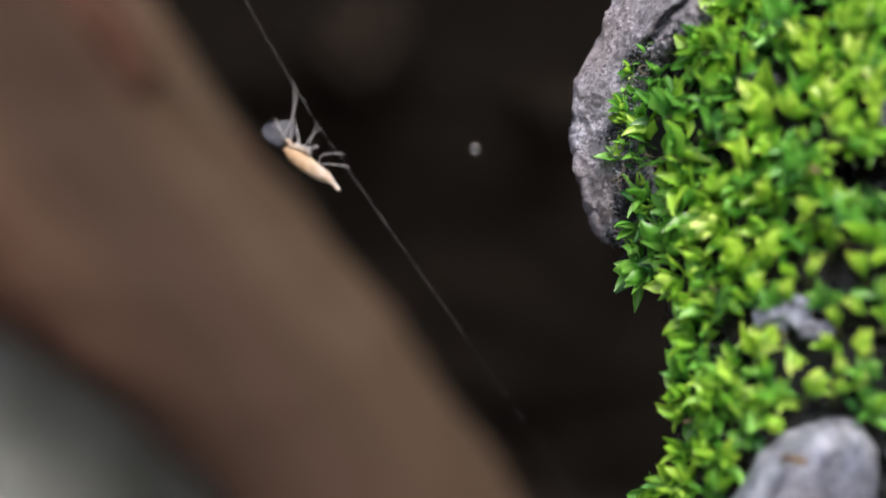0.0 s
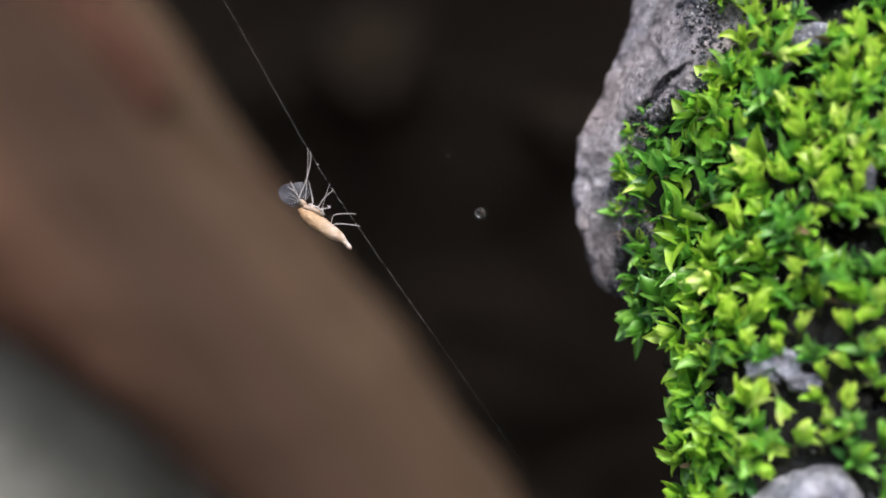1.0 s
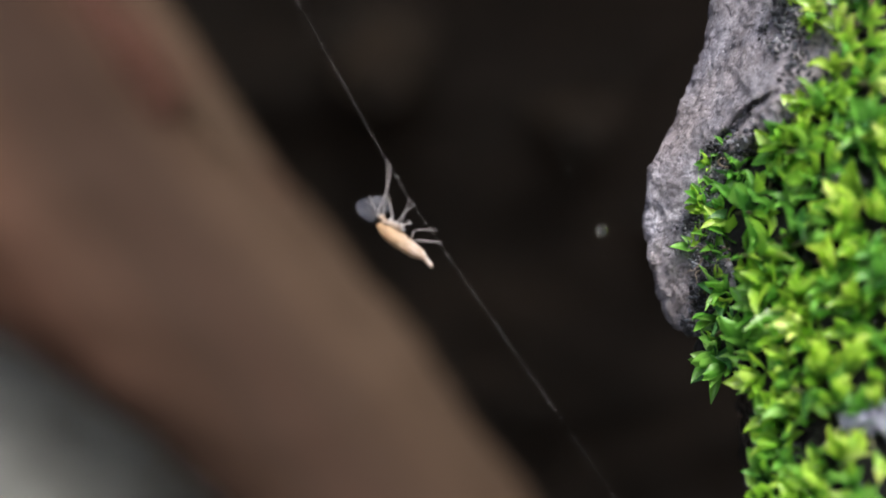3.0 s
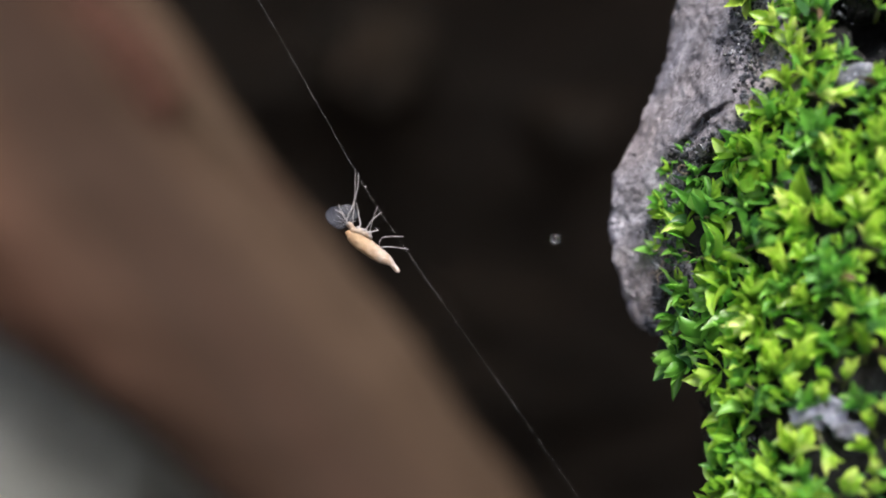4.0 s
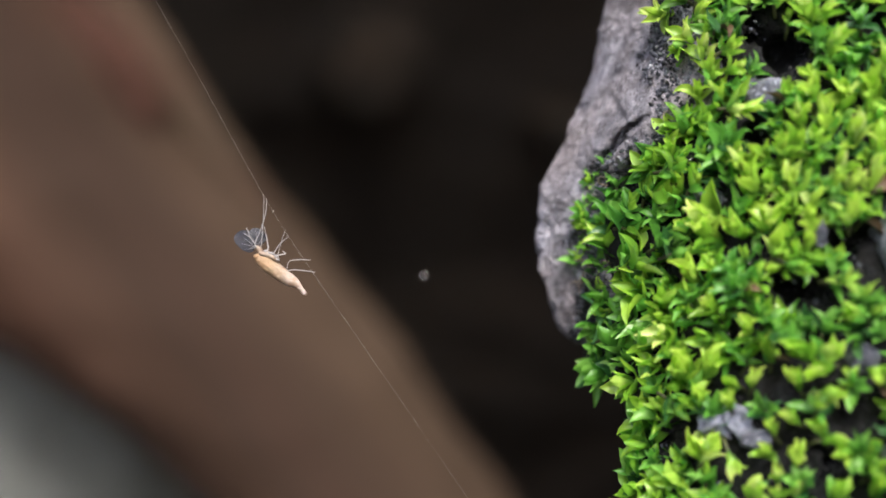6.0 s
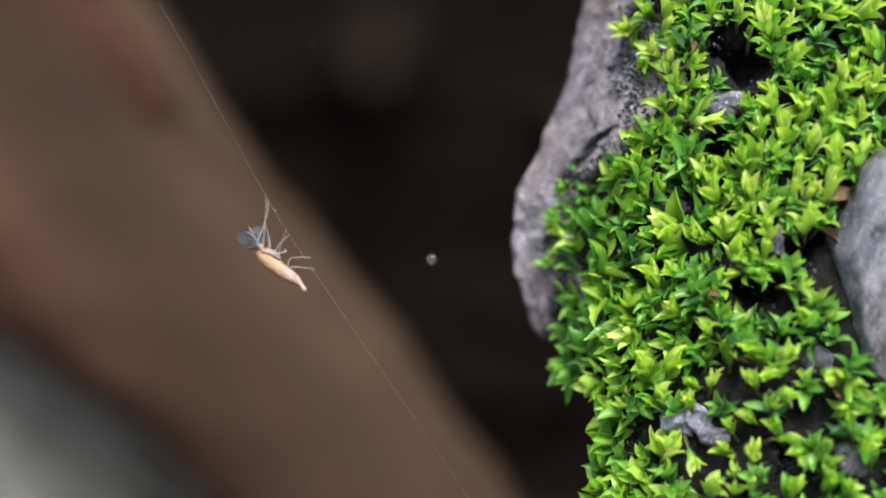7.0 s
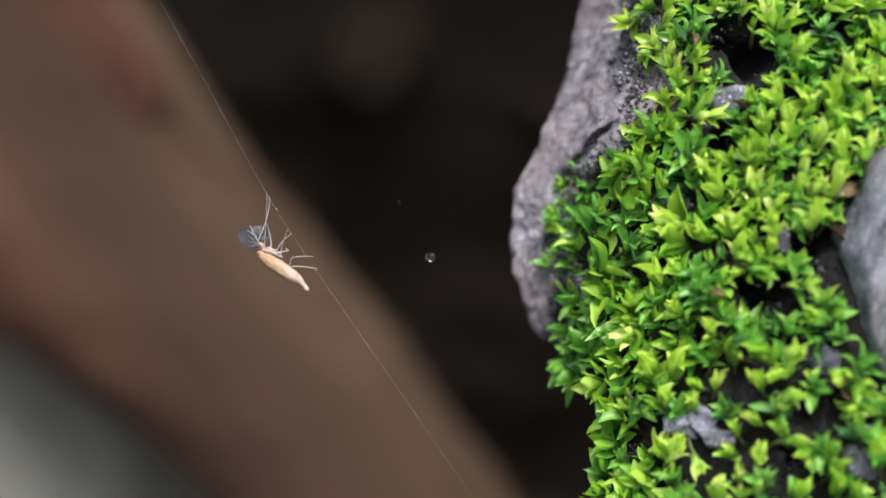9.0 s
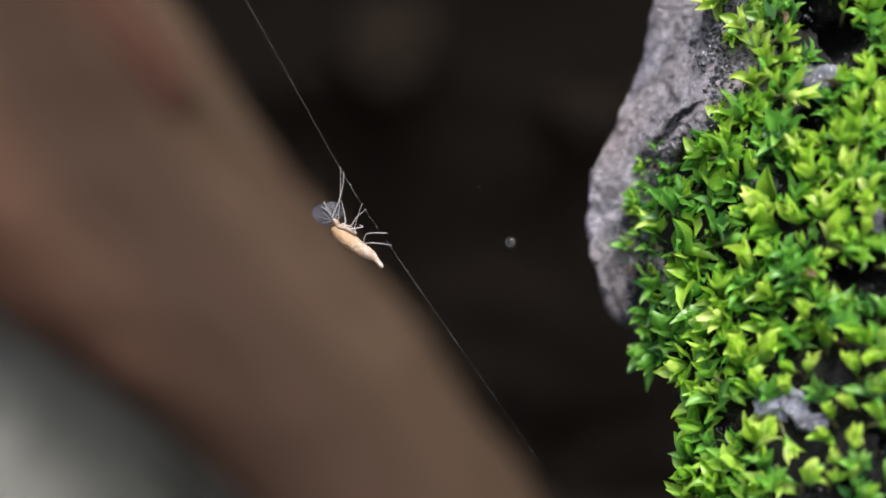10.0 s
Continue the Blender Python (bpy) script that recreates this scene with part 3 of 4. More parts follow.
BUDS = [
    (15.16, -3.56, 180, 1.17, 0.80), (14.45, -3.89, 130, 0.89, 0.75), (15.64, -4.36, 10, 0.81, 0.85), (15.14, -4.60, 95, 0.74, 0.38), (14.29, -5.08, 140, 0.89, 0.85), (13.73, -5.47, 120, 0.64, 1.00),
    (15.21, -5.41, 110, 0.88, 0.65), (15.68, -5.76, 10, 0.81, 0.70), (13.64, -6.16, 120, 0.75, 0.75), (14.51, -6.25, 100, 0.82, 0.95), (15.93, -6.19, 180, 0.81, 0.90), (16.38, -5.99, 150, 0.70, 0.35),
    (16.79, -6.02, 100, 0.81, 0.60), (16.98, -6.56, 60, 0.80, 0.55), (17.13, -3.74, 170, 0.99, 0.65), (17.75, -4.17, 320, 0.98, 0.55), (17.38, -4.80, 230, 0.74, 0.50),
]
FOOT = [
    (18.14, -6.13, 100, 1.05, 0.60), (18.37, -5.69, 40, 0.80, 0.55), (17.62, -5.36, 90, 0.74, 0.28), (13.91, -6.85, 100, 0.64, 0.85), (13.90, -7.44, 90, 0.64, 0.65), (14.50, -7.39, 100, 0.81, 0.75),
    (15.71, -7.40, 80, 0.98, 0.65), (16.85, -7.11, 90, 1.05, 0.65), (17.60, -7.34, 60, 0.80, 0.50), (14.67, -7.02, 90, 0.64, 0.30),
]
BANK = [
    (9.72, -8.89, 170, 0.90, 0.55), (10.45, -8.59, 110, 0.95, 0.60), (11.54, -8.28, 60, 0.85, 0.55), (12.06, -8.69, 330, 0.76, 0.65), (10.51, -9.23, 100, 0.76, 0.35), (11.41, -9.11, 200, 0.81, 0.20),
    (9.76, -10.10, 160, 0.97, 0.60), (10.43, -9.87, 100, 0.99, 0.65), (10.99, -9.74, 60, 0.86, 0.70), (9.49, -11.07, 150, 0.99, 0.50), (9.95, -10.93, 100, 0.89, 0.80), (10.65, -10.72, 80, 0.94, 0.50),
    (9.09, -11.78, 170, 1.01, 0.50), (10.13, -11.72, 100, 0.99, 0.55), (9.47, -12.36, 150, 1.02, 0.50), (10.65, -12.06, 80, 0.93, 0.50),
]
TUFTS = [
    (UPPER_EDGE, "bright moss tuft along the top of the bare stone"),
    (UPPER_RIGHT, "bright green moss tuft round dark hollows near the top"),
    (CROWN, "yellow-green moss tuft with tall cupped shoots"),
    (SEAM, "green moss tuft growing out of the seam in the stone"),
    (EDGE, "green broad-leaved moss tuft beside the bare stone edge"),
    (HEART, "lime-green moss tuft with plump upright shoots"),
    (CENTRE, "green moss tuft with curved shell-like leaves"),
    (OVERHANG, "deep green broad-leaved moss tuft overhanging the dark gap"),
    (LOWER, "mixed green moss tuft round pale lilac stones"),
    (BUDS, "sparse yellow-green moss buds between wet dark hollows"),
    (FOOT, "small green moss tuft beside the large pebble"),
    (BANK, "dense green moss tuft above the pointed pebble"),
]


def build_moss():
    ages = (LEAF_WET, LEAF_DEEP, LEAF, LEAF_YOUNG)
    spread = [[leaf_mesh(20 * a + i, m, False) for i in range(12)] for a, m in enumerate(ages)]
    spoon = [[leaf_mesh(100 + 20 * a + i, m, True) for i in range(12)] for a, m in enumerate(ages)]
    dead_leaves = [leaf_mesh(i + 200, DEAD, False) for i in range(4)]
    stems = []
    for i in range(4):
        st = mesh_object("moss_shoot", *tube([(0, 0, -0.75), (0.03 * i, 0.02, -0.4), (0, 0, 0.2)], [0.07, 0.07, 0.04], 6), STEM)
        stems.append(st.data)
        bpy.data.objects.remove(st)
    rnd = random.Random(5)

    def grow(owner, x, z, way, size, youth, sink):
        """One shoot with its leaves round the stem, oldest and lowest first."""
        slope = (face_y(x + 0.2, z) - face_y(x - 0.2, z)) / 0.4
        normal = Vector((slope, -1, 0.05)).normalized()
        bud = x > 11.0 and youth > 0.58
        plump = bud and z < -3
        lean = rnd.uniform(0.68, 0.9) if bud else rnd.uniform(0.6, 0.95)
        youth += 0.06 if x > 10.6 else 0.0
        size *= (0.92 if z < -3 and x > 12.5 else 1.12) if bud else 1.16 if x < 10.6 else 1.18
        aim = Vector((math.cos(radians(way)), -0.35, math.sin(radians(way))))
        up = (Vector((0.25 * normal.x, -1, 0.1)) * (1 - lean) + aim * lean + Vector((rnd.gauss(0, 0.08), 0, rnd.gauss(0, 0.08)))).normalized()
        at = Vector((x, min(face_y(x, z), 43.0) + 0.15 + sink + rnd.uniform(-0.15, 0.15), z)) - up * size * 0.28
        turn = up.to_track_quat("Z", "Y") @ Euler((0, 0, rnd.uniform(0, 6.28))).to_quaternion()
        shoot = new("moss_shoot", rnd.choice(stems))
        shoot.parent = owner
        shoot.matrix_basis = Matrix.Translation(at * MM - owner.location) @ turn.to_matrix().to_4x4()
        n = rnd.randint(7, 9) if bud else rnd.randint(9, 12)
        for k in range(n):
            s = k / (n - 1)
            open_angle = radians(rnd.gauss(50 - 40 * s if plump else 62 - 46 * s, 12))
            m = Matrix.Rotation(k * 2.4 + rnd.gauss(0, 0.25), 4, "Z") @ Matrix.Translation((0, 0.05 * MM, (-0.42 + 0.5 * s) * size * MM)) @ Matrix.Rotation(math.pi / 2 - open_angle, 4, "X")
            q = size * rnd.uniform(0.68, 1.2) * (1.05 - 0.25 * s)
            # the lowest leaves are the oldest; their darkest greens also carry the shade there
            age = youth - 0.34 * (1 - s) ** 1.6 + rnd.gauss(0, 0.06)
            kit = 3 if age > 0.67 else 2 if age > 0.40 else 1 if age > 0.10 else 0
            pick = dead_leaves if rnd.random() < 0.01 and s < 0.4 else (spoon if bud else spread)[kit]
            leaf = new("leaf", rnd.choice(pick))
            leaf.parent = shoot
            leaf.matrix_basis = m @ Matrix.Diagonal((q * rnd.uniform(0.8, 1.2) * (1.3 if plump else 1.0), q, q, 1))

    placed, owners = [], []
    for rows, label in TUFTS:
        cx, cz = np.mean([r[0] for r in rows]), np.mean([r[1] for r in rows])
        owner = thing("moss_cushion", label, "moss", (cx, face_y(cx, cz) + 1, cz), "moss cushions")
        owners.append((cx, cz, owner))
        for x, z, way, size, youth in rows:
            placed.append((x, z))
            grow(owner, x, z, way, size, youth, 0.0)
    # short old shoots that fill the gaps further in, and the bank beyond the tufts
    tries = 0
    low = min(z for _, z in placed)
    while tries < 9000 and len(placed) < 470:
        tries += 1
        z = rnd.uniform(-14, 11.5)
        x = float(np.interp(z, MOSS_Z, MOSS_X)) + 0.35 + 12.5 * rnd.random() ** 1.3
        beyond = z < low + 0.3 or z > 9.7 or x > 19
        if any(math.hypot(x - hx, (z - hz) * 1.1) < r + 0.22 for hx, hz, r, _ in HOLLOWS) or math.hypot((x - 20.6) / 3.6, z / 4.4) < 1:
            continue
        if math.hypot((x - 13.6) / 2.6, (z + 11.6) / 3.8) < 1:
            continue
        gap = 0.85 if beyond else 0.66 if x > 12.5 and z < -2 else 0.5
        if any((x - a) ** 2 + (z - c) ** 2 < gap * gap for a, c in placed):
            continue
        placed.append((x, z))
        owner = min(owners, key=lambda o: (o[0] - x) ** 2 + (o[1] - z) ** 2)[2]
        if beyond:
            grow(owner, x, z, rnd.uniform(60, 150), rnd.uniform(0.8, 1.1), rnd.uniform(0.4, 0.85), 0.0)
        else:
            # the darker greens of these shoots also carry the shade of the gaps
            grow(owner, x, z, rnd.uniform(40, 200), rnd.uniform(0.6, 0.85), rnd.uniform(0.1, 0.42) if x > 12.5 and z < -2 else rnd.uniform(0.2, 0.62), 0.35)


def build_stones():
    stone("pebble", (20.75, 37.4, -0.3), (3.3, 2.5, 4.7), PEBBLE, "rounded blue-grey pebble set in the moss", turn=(0, -4, 0), square=2.3)
    stone("pebble", (12.85, 37.3, -11.35), (1.6, 1.9, 3.2), PEBBLE, "pale pointed blue-grey pebble below the moss", turn=(0, 38, 0), square=2.1)
    jag = ((0.9, 0.38), (0.4, 0.16), (0.17, 0.06), (0.08, 0.03))
    small = ((1.5, 0.3), (0.5, 0.14), (0.2, 0.06))
    stone("pebble", (12.35, 38.15, -5.62), (0.5, 0.5, 0.3), CHIP, "small pale lilac-grey stone bedded in moss", cuts=5, square=4, octaves=jag)
    stone("pebble", (13.05, 37.75, -5.38), (0.52, 0.45, 0.36), CHIP, "rough pale blue-grey stone half under moss", cuts=5, square=3.5, octaves=jag, turn=(0, 30, 0))
    stone("pebble", (13.4, 37.3, -5.95), (0.45, 0.4, 0.32), PEBBLE, "tiny wet blue-grey stone chip bedded in moss", cuts=4, square=4, octaves=small)
    stone("pebble", (14.0, 39.0, 5.55), (0.6, 0.5, 0.5), PEBBLE, "small grey stone in a gap of the moss", cuts=4, octaves=small)
    stone("pebble", (16.7, 37.2, -3.2), (0.55, 0.5, 0.55), PEBBLE, "small wet blue-grey stone under the moss", cuts=4, octaves=small)
    stone("pebble", (17.8, 36.5, -6.6), (0.55, 0.45, 0.5), PEBBLE, "small wet bluish stone at the bank's foot", cuts=4, octaves=small)
    stone("pebble", (12.4, 39.35, 1.95), (0.5, 0.4, 0.42), PEBBLE, "dull grey stone showing through the moss", cuts=4, octaves=small)
    stone("pebble", (15.55, 37.5, 0.8), (0.3, 0.35, 0.5), PEBBLE, "narrow blue-grey stone chip between moss shoots", cuts=4, octaves=small)
    stone("bark_scrap", (12.36, 36.08, -9.62), (0.44, 0.10, 0.11), DEAD, "small dark brown scrap of bark lying on the pebble", "bark scrap", turn=(0, 0, -43), cuts=3, square=2.4, octaves=((0.5, 0.08), (0.2, 0.03)))
    stone("boulder", (-106, 275, -88), (66, 45, 72), PALE, "pale grey-green stone behind the branch", octaves=((60, 10), (20, 4)))


def build_crumbs(rock):
    """Loose crumbs of soil and grit that lie in the gaps of the moss."""
    rnd = random.Random(11)
    seam = []
    for v in rock.data.vertices:
        x, y, z = v.co / MM
        gap = min(float(np.interp(z, MOSS_Z, MOSS_X)), 11.4) - x
        reach = 1.3 if 2.5 < z < 8 else 0.5
        if y < 45 and -0.7 < gap < reach * (0.55 + 0.8 * noise.noise(Vector((x, y, z)) / 0.9)) and z < 10:
            seam.append((x, y, z))
    bm = bmesh.new()
    bmesh.ops.create_icosphere(bm, subdivisions=1, radius=1)
    ball = [v.co.copy() for v in bm.verts]
    tris = [tuple(v.index for v in f.verts) for f in bm.faces]
    bm.free()
    verts, faces = [], []
    for k in range(3200):
        if k >= 400:
            # damp grit gathered where the bare stone meets the moss
            x, y, z = rnd.choice(seam)
            x, z = x + rnd.gauss(0, 0.08), z + rnd.gauss(0, 0.08)
        elif k % 2:
            hx, hz, hr, deep = rnd.choice(HOLLOWS)
            a, d = rnd.uniform(0, 6.28), hr * rnd.random() ** 0.5
            x, z = hx + d * math.cos(a), hz + d * math.sin(a)
            y = face_y(x, z) + 1.02 + deep * (1 - (d / hr) ** 2)
        else:
            z = rnd.uniform(-11, 10)
            x = float(np.interp(z, MOSS_Z, MOSS_X)) + 0.5 + 9 * rnd.random()
            y = face_y(x, z) + 1.0
        size = rnd.uniform(0.03, 0.09) if k < 400 else rnd.uniform(0.03, 0.10)
        o = len(verts)
        turn = Euler((rnd.uniform(0, 6), rnd.uniform(0, 6), 0)).to_matrix()
        for c in ball:
            q = turn @ Vector((c.x * 1.3, c.y * 0.8, c.z)) * size * rnd.uniform(0.75, 1.2)
            verts.append((x + q.x, y + q.y, z + q.z))
        faces += [tuple(o + i for i in t) for t in tris]
    tagged(mesh_object("soil_crumbs", verts, faces, GRIT, smooth=False), "loose dark crumbs of soil and pale grit between the moss shoots", "grit", kind="stuff")


def build_rootlets():
    """Fine pale rootlets that curl out of the seam."""
    rnd = random.Random(21)
    for x, z, way in ((8.75, -0.1, 200), (8.9, -0.35, 150), (8.6, -0.55, 230), (9.1, -0.2, 30), (8.7, -0.9, 190), (9.2, -0.6, 300), (10.9, 4.6, 60), (9.3, 2.6, 170)):
        p = Vector((x, min(face_y(x, z), 43.0) - 0.1, z))
        a, line = radians(way), []
        for i in range(9):
            line.append(p.copy())
            a += rnd.gauss(0, 0.5)
            p += 0.11 * Vector((math.cos(a), rnd.uniform(-0.4, 0.2), math.sin(a)))
        ob = mesh_object("rootlet", *tube([q - line[0] for q in line], [0.026 - 0.002 * i for i in range(9)], 6), ROOT)
        ob.location = line[0] * MM
        tagged(ob, "fine pale brown rootlet curling out of the stone's seam", "root", "rootlets")


def build_dew():
    """A few tiny drops of dew that glint between the leaves."""
    for x, z, r in ((12.3, -1.9, 0.06), (12.5, -2.5, 0.05), (11.6, 3.3, 0.05), (13.1, -0.2, 0.045), (10.4, -3.4, 0.05), (14.2, 2.2, 0.05), (15.1, -4.4, 0.055), (11.0, 0.9, 0.04)):
        bm = bmesh.new()
        bmesh.ops.create_uvsphere(bm, u_segments=16, v_segments=10, radius=r * MM)
        for v in bm.verts:
            v.co.y *= 0.8
        for f in bm.faces:
            f.smooth = True
        me = bpy.data.meshes.new("dew_drop")
        bm.to_mesh(me)
        bm.free()
        me.materials.append(DROP.m)
        ob = new("dew_drop", me)
        ob.location = (x * MM, (face_y(x, z) - 0.35) * MM, z * MM)
        tagged(ob, "tiny clear dew drop glinting among moss leaves", "water drop", "dew drops")


# ---- the midge and the threads ----
S = 0.00661


def spot(cx, cy, y=0.0):
    """A place on the midge from its side plan; y is towards the back."""
    return ((cx - 290) * S, y, (400 - cy) * S)


MIDGE_AT = (-2.128, 40.5, 0.549)


def build_midge():
    midge = thing("midge", "tiny pale orange midge hanging by its legs from a silk thread", "insect", MIDGE_AT)
    spine = spline([(200, 428, 6), (210, 424, 20), (232, 434, 33), (262, 455, 40), (296, 480, 42), (332, 506, 40), (366, 530, 37), (396, 548, 33), (418, 561, 27), (434, 574, 18.5), (448, 590, 13.5), (462, 607, 13), (472, 618, 11), (479, 626, 3)], 70)
    ring = [1 + 0.022 * math.sin(i * 1.1) + 0.03 * noise.noise(Vector((i * 0.33, 2, 5))) for i in range(70)]
    part("abdomen", tube([spot(a, b) for a, b, _ in spine], [r * S * w for (_, _, r), w in zip(spine, ring)], 20, 0.9), ABDOMEN, midge, "plump orange body with a pale pink bent tip")
    th = spline([(226, 402, 8), (240, 404, 15), (256, 406, 17), (274, 408, 18), (292, 416, 16), (306, 424, 17), (318, 434, 15), (328, 444, 10), (334, 452, 4)], 30)
    part("thorax", tube([spot(a, b, -0.10) for a, b, _ in th], [r * S for *_, r in th], 14), THORAX, midge)
    hd = spline([(204, 362, 5), (212, 370, 13), (224, 382, 16), (236, 394, 13), (244, 402, 6)], 14)
    part("head", tube([spot(a, b, 0.02) for a, b, _ in hd], [r * S for *_, r in hd], 12), THORAX, midge)
    for cx, cy, r in ((286, 400, 9), (302, 404, 10), (322, 418, 12), (330, 436, 10), (264, 392, 9)):
        part("leg_joint", tube([spot(cx - r, cy - r * 0.4, -0.17), spot(cx, cy, -0.19), spot(cx + r, cy + r * 0.6, -0.17)], [0.3 * r * S, 0.8 * r * S, 0.3 * r * S], 8), LEG, midge)
    legs = [
        (-0.12, [(214, 372, 5.5), (206, 348, 5), (236, 278, 4.5), (258, 200, 4), (265, 150, 3.2), (264, 108, 2.4)]),
        (0.16, [(232, 378, 4), (243, 250, 3), (248, 150, 2.4), (248, 84, 1.8)]),
        (-0.10, [(262, 388, 6), (276, 380, 7), (270, 335, 5), (258, 280, 2.6), (254, 262, 2)]),
        (0.10, [(298, 412, 5.5), (312, 388, 5), (340, 348, 4.4), (386, 310, 2.6)]),
        (0.22, [(318, 424, 4), (336, 360, 2.6), (352, 310, 2.4), (366, 278, 2)]),
        (-0.16, [(322, 416, 5.5), (346, 410, 5), (369, 404, 4.6), (352, 392, 3)]),
        (-0.10, [(366, 506, 3.4), (398, 492, 4.2), (450, 493, 4.2), (526, 503, 3.2)]),
        (0.20, [(370, 490, 3), (384, 446, 3.4), (436, 437, 4), (502, 438, 3.2)]),
    ]
    for y, pts in legs:
        line = spline(pts, 14)
        part("leg", tube([spot(a, b, y * (1 - 0.8 * i / 13)) for i, (a, b, _) in enumerate(line)], [0.62 * r * S for *_, r in line], 7), LEG, midge)
    for y, cx, cy, ru, rv, turn in ((-0.05, 154, 338, 64, 50, 0.9), (0.14, 204, 318, 56, 48, -0.3)):
        n, rings = 26, 5
        verts, faces = [], []
        for side in (0, 1):
            for k in range(rings):
                for i in range(n):
                    w = 2 * math.pi * i / n
                    rr = max(0.01, k / (rings - 1)) * (1 + 0.06 * math.sin(3 * w + turn))
                    a, b = ru * rr * math.cos(w), rv * rr * math.sin(w)
                    px, py = cx + a * math.cos(turn) - b * math.sin(turn), cy + a * math.sin(turn) + b * math.cos(turn)
                    q = spot(px, py, y + 0.02 * math.sin(3 * w) * rr + 0.0012 * a)
                    verts.append((q[0], q[1] + (0.006 if side else -0.006) * (k < rings - 1), q[2]))
            o = side * n * rings
            for k in range(rings - 1):
                for i in range(n):
                    faces.append((o + k * n + i, o + k * n + (i + 1) % n, o + (k + 1) * n + (i + 1) % n, o + (k + 1) * n + i))
            faces.append(tuple(o + i for i in range(n)))
        wing = part("wing", (verts, faces), WING, midge, "smoky blue-grey translucent crumpled wing")
        for ex, ey in ((118, 300), (128, 350), (166, 272), (150, 384)) if cx < 180 else ((205, 275), (245, 300), (250, 352)):
            part("vein", tube([spot(208, 372, y), spot((208 + ex) / 2 + 4, (372 + ey) / 2, y - 0.02), spot(ex, ey, y - 0.02)], [0.009, 0.007, 0.003], 5), LEG, wing)
    for ex, ey in ((160, 268), (140, 292)):
        part("antenna", tube(spline([spot(204, 356, -0.08), spot(184, 322, -0.12), spot(ex, ey, -0.1)], 8), 0.014, 6), LEG, midge)
    return midge


def build_thread():
    """The silk line from which the midge hangs, a little bent by its weight."""
    line = spline([(-36, 47, 60), (-12, 43, 18.8), (-5.93, 41.2, 8.75), (-2.36, 40.5, 2.50), (-0.66, 40.5, -0.13), (3.39, 40.3, -5.93), (9, 39.5, -14), (20, 37, -30)], 90)
    thread = thing("silk_thread", "fine pale slanting silk thread with tiny sticky beads", "thread", MIDGE_AT)
    o = Vector(MIDGE_AT)
    strand_radii = [max(0.0009, 0.0026 + 0.0016 * noise.noise(Vector((i * 0.37, 0, 0))) - 0.0018 * min(1, max(0, i - 55) / 14)) for i in range(len(line))]
    part("strand", tube([Vector(p) - o for p in line], strand_radii, 6), SILK, thread)
    rnd = random.Random(3)
    for k in range(40):
        a = 18 + 52 * rnd.random()
        p = Vector(line[int(a)]).lerp(Vector(line[int(a) + 1]), a % 1) - o
        r = rnd.uniform(0.008, 0.016)
        bead(thread, p, r)
    bead(thread, Vector((-2.05, 40.48, 2.03)) - o, 0.032)
    return thread


def bead(parent, p, r):
    part("bead", tube([p + Vector((0, 0, r * c)) for c in (-1, -0.7, 0, 0.7, 1)], [r * c for c in (0.1, 0.72, 1, 0.72, 0.1)], 8), SILK, parent)


DROP_AT = (4.455, 39.6, 0.276)


def build_drops():
    """A nearer strand, all but unseen, with water drops on it."""
    strand = thing("dewy_thread", "almost invisible web thread carrying tiny round water drops", "thread", DROP_AT)
    d = Vector((-0.492, 0.0, 0.871))
    part("strand", tube([d * -40, d * 0, d * 45], 0.0002, 5), SILK, strand)
    for s, r in ((0.0, 0.175), (2.22, 0.05), (8.9, 0.05)):
        bm = bmesh.new()
        bmesh.ops.create_uvsphere(bm, u_segments=48, v_segments=32, radius=r * MM)
        for v in bm.verts:
            v.co += d * s * MM
        for f in bm.faces:
            f.smooth = True
        me = bpy.data.meshes.new("water_drop")
        bm.to_mesh(me)
        bm.free()
        me.materials.append(DROP.m)
        new("water_drop", me).parent = strand
    return strand


build_setting()
build_branch()
rock = build_rock()
build_bank()
build_stones()
build_crumbs(rock)
build_dew()
build_rootlets()
midge = build_midge()
thread = build_thread()
drops = build_drops()
build_moss()

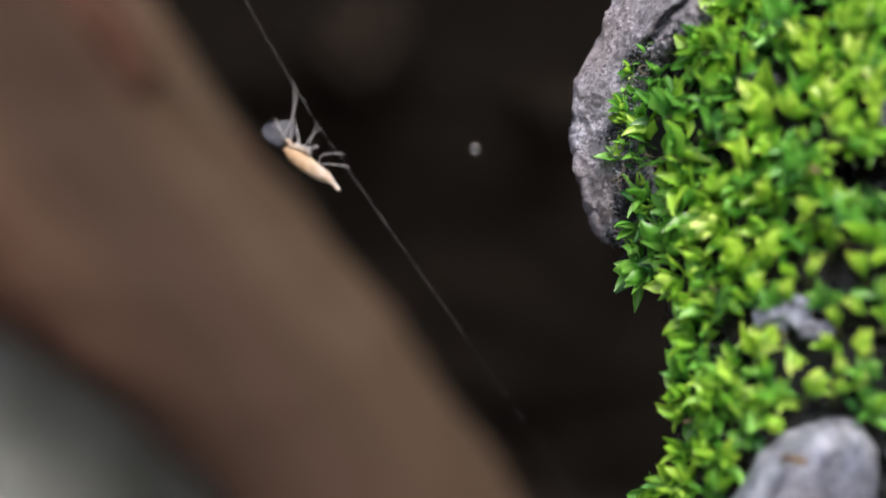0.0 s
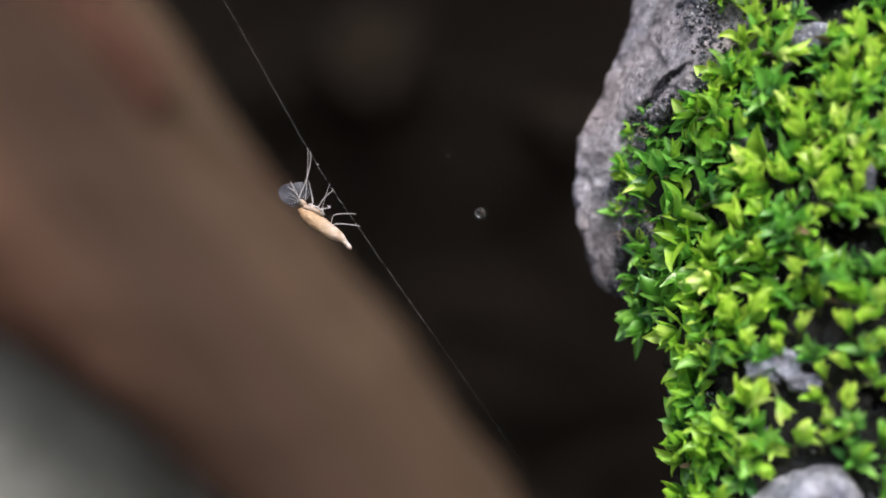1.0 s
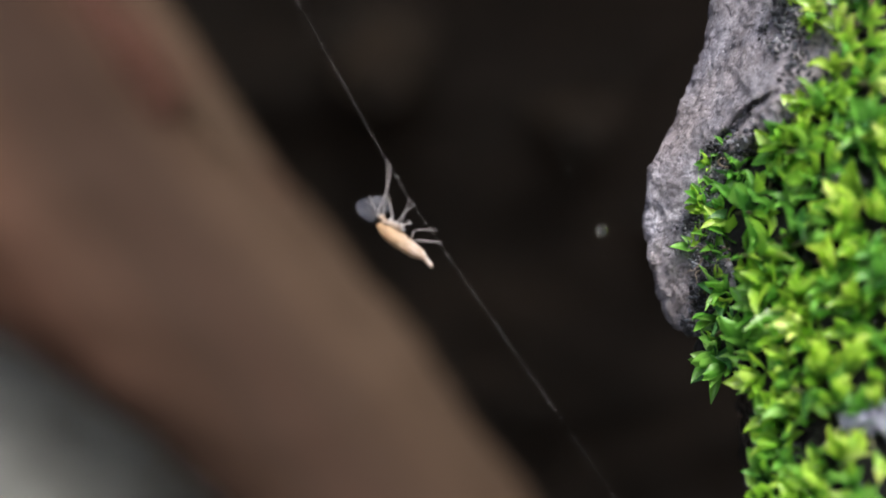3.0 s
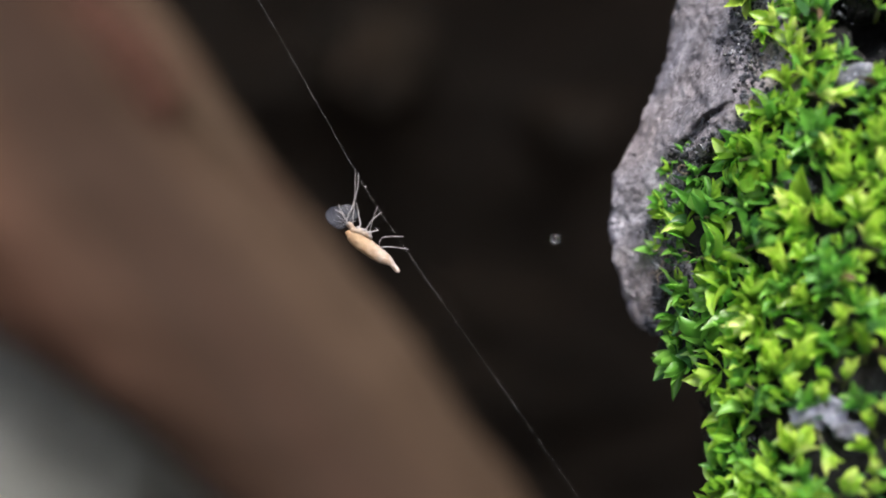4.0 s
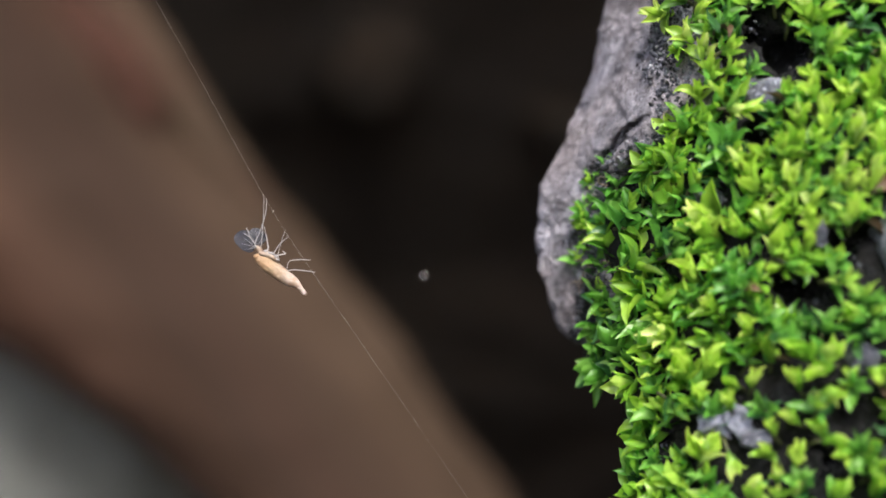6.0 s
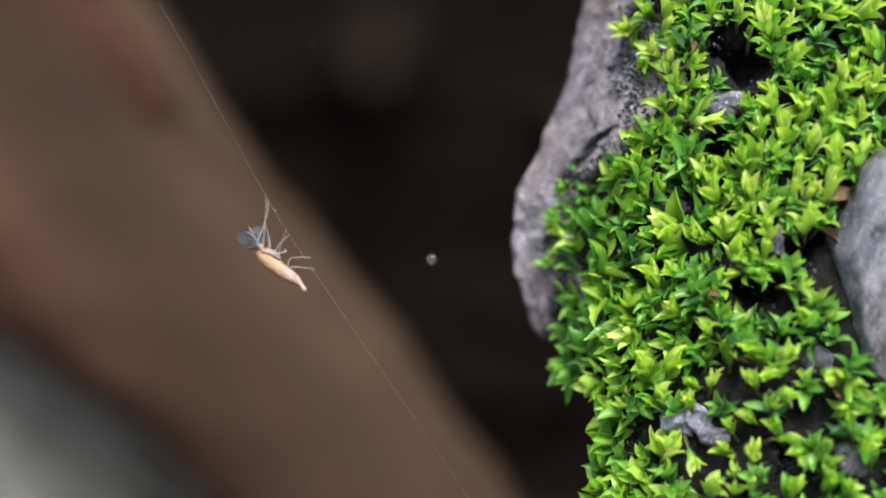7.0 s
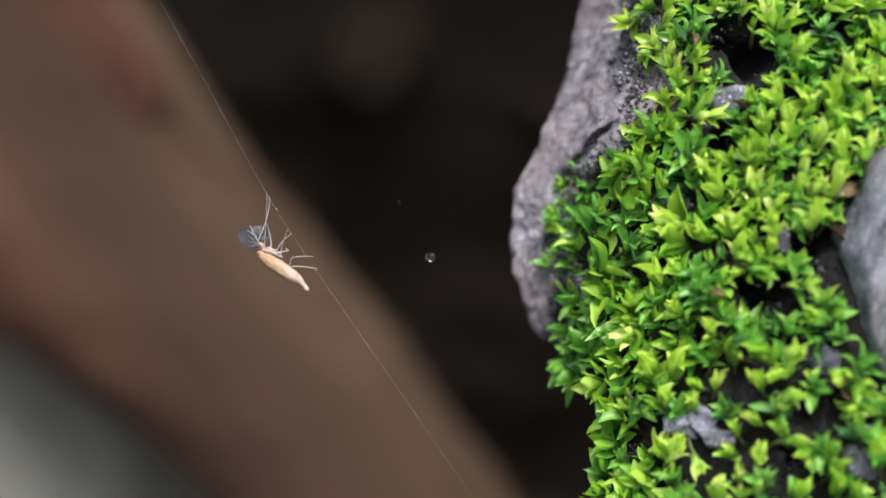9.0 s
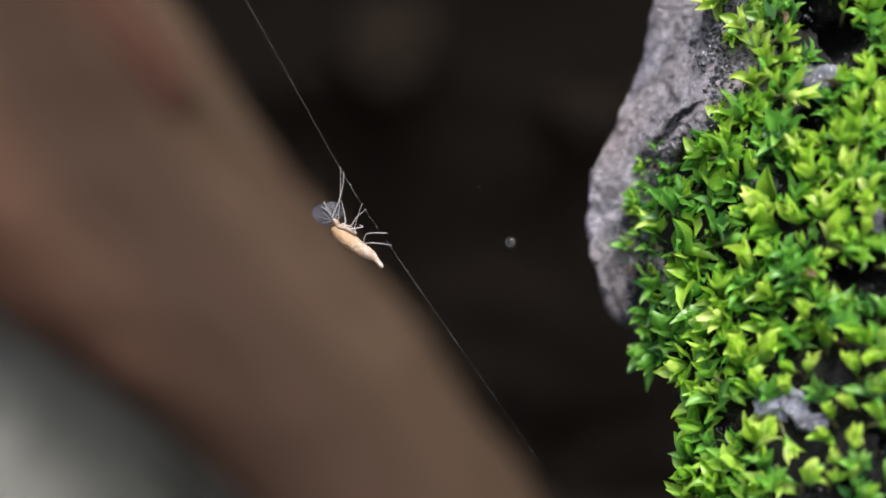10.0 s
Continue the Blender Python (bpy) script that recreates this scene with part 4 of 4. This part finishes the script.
# how far the midge with its thread, and the drops, have swung: seconds, x, z
MIDGE_SWAY = [
    (0.0, -0.41, -0.59), (0.2, -0.73, -0.63), (0.5, -0.41, -0.57), (0.7, -0.46, -0.22), (1.0, -0.58, -0.64), (1.2, -0.70, -0.53),
    (1.5, -0.17, -0.22), (1.7, -0.06, -0.03), (2.0, -0.24, -0.08), (2.2, -0.43, 0.04), (2.5, -0.28, -0.05), (2.7, -0.15, 0.01),
    (3.0, -0.01, 0.04), (3.2, -0.04, 0.03), (4.3, -0.17, -0.01), (4.5, 0.00, 0.00), (4.7, -0.24, 0.04), (5.0, -0.24, -0.14),
    (5.2, -0.22, -0.10), (5.5, -0.58, -0.45), (5.7, -0.75, -0.55), (6.8, -0.19, -0.25), (7.0, -0.07, -0.25), (7.2, -0.11, -0.26),
    (7.5, -0.22, -0.36), (7.7, -0.21, -0.29), (8.0, -0.10, -0.18), (8.2, -0.03, 0.01), (8.5, 0.49, 0.04), (8.7, 0.41, 0.03),
    (9.0, 0.24, -0.22), (9.2, -0.21, -0.16), (9.5, -0.38, -0.18), (9.7, -0.22, -0.05), (10.0, -0.02, -0.02),
]
DROP_SWAY = [
    (0.0, -1.30, -0.45), (0.2, -1.39, -0.52), (0.5, -1.22, -0.35), (0.7, -1.95, -0.87), (1.0, -1.43, -0.62), (1.2, -1.64, -0.64),
    (1.5, -0.79, -0.14), (1.7, -0.45, -0.01), (2.0, -0.84, -0.42), (2.2, -0.44, -0.19), (2.5, 0.21, 0.13), (2.7, 0.48, 0.21),
    (3.0, 0.11, 0.08), (3.2, 0.29, 0.17), (4.3, -0.31, -0.11), (4.5, 0.00, 0.00), (4.7, 0.10, 0.11), (5.0, 0.23, 0.16),
    (5.2, -0.38, -0.11), (5.5, -1.53, -0.89), (5.7, -1.88, -1.02), (6.8, -1.13, -0.37), (7.0, -0.76, -0.22), (7.2, -1.00, -0.32),
    (7.5, -1.04, -0.39), (7.7, -0.91, -0.30), (8.0, -0.80, -0.17), (8.2, -0.14, 0.17), (8.5, 0.56, 0.45), (8.7, 0.39, 0.46),
    (9.0, -0.70, -0.19), (9.2, -1.53, -0.80), (9.5, -0.82, -0.20), (9.7, -0.16, 0.14), (10.0, -0.85, -0.30),
]


def motions():
    mx, my, mz = MIDGE_AT
    for carried in (midge, thread):
        walk(carried, [(t, pose((mx + x) * MM, my * MM, (mz + z) * MM)) for t, x, z in MIDGE_SWAY])
    dx, dy, dz = DROP_AT
    walk(drops, [(t, pose((dx + x) * MM, dy * MM, (dz + z) * MM)) for t, x, z in DROP_SWAY])


motions()
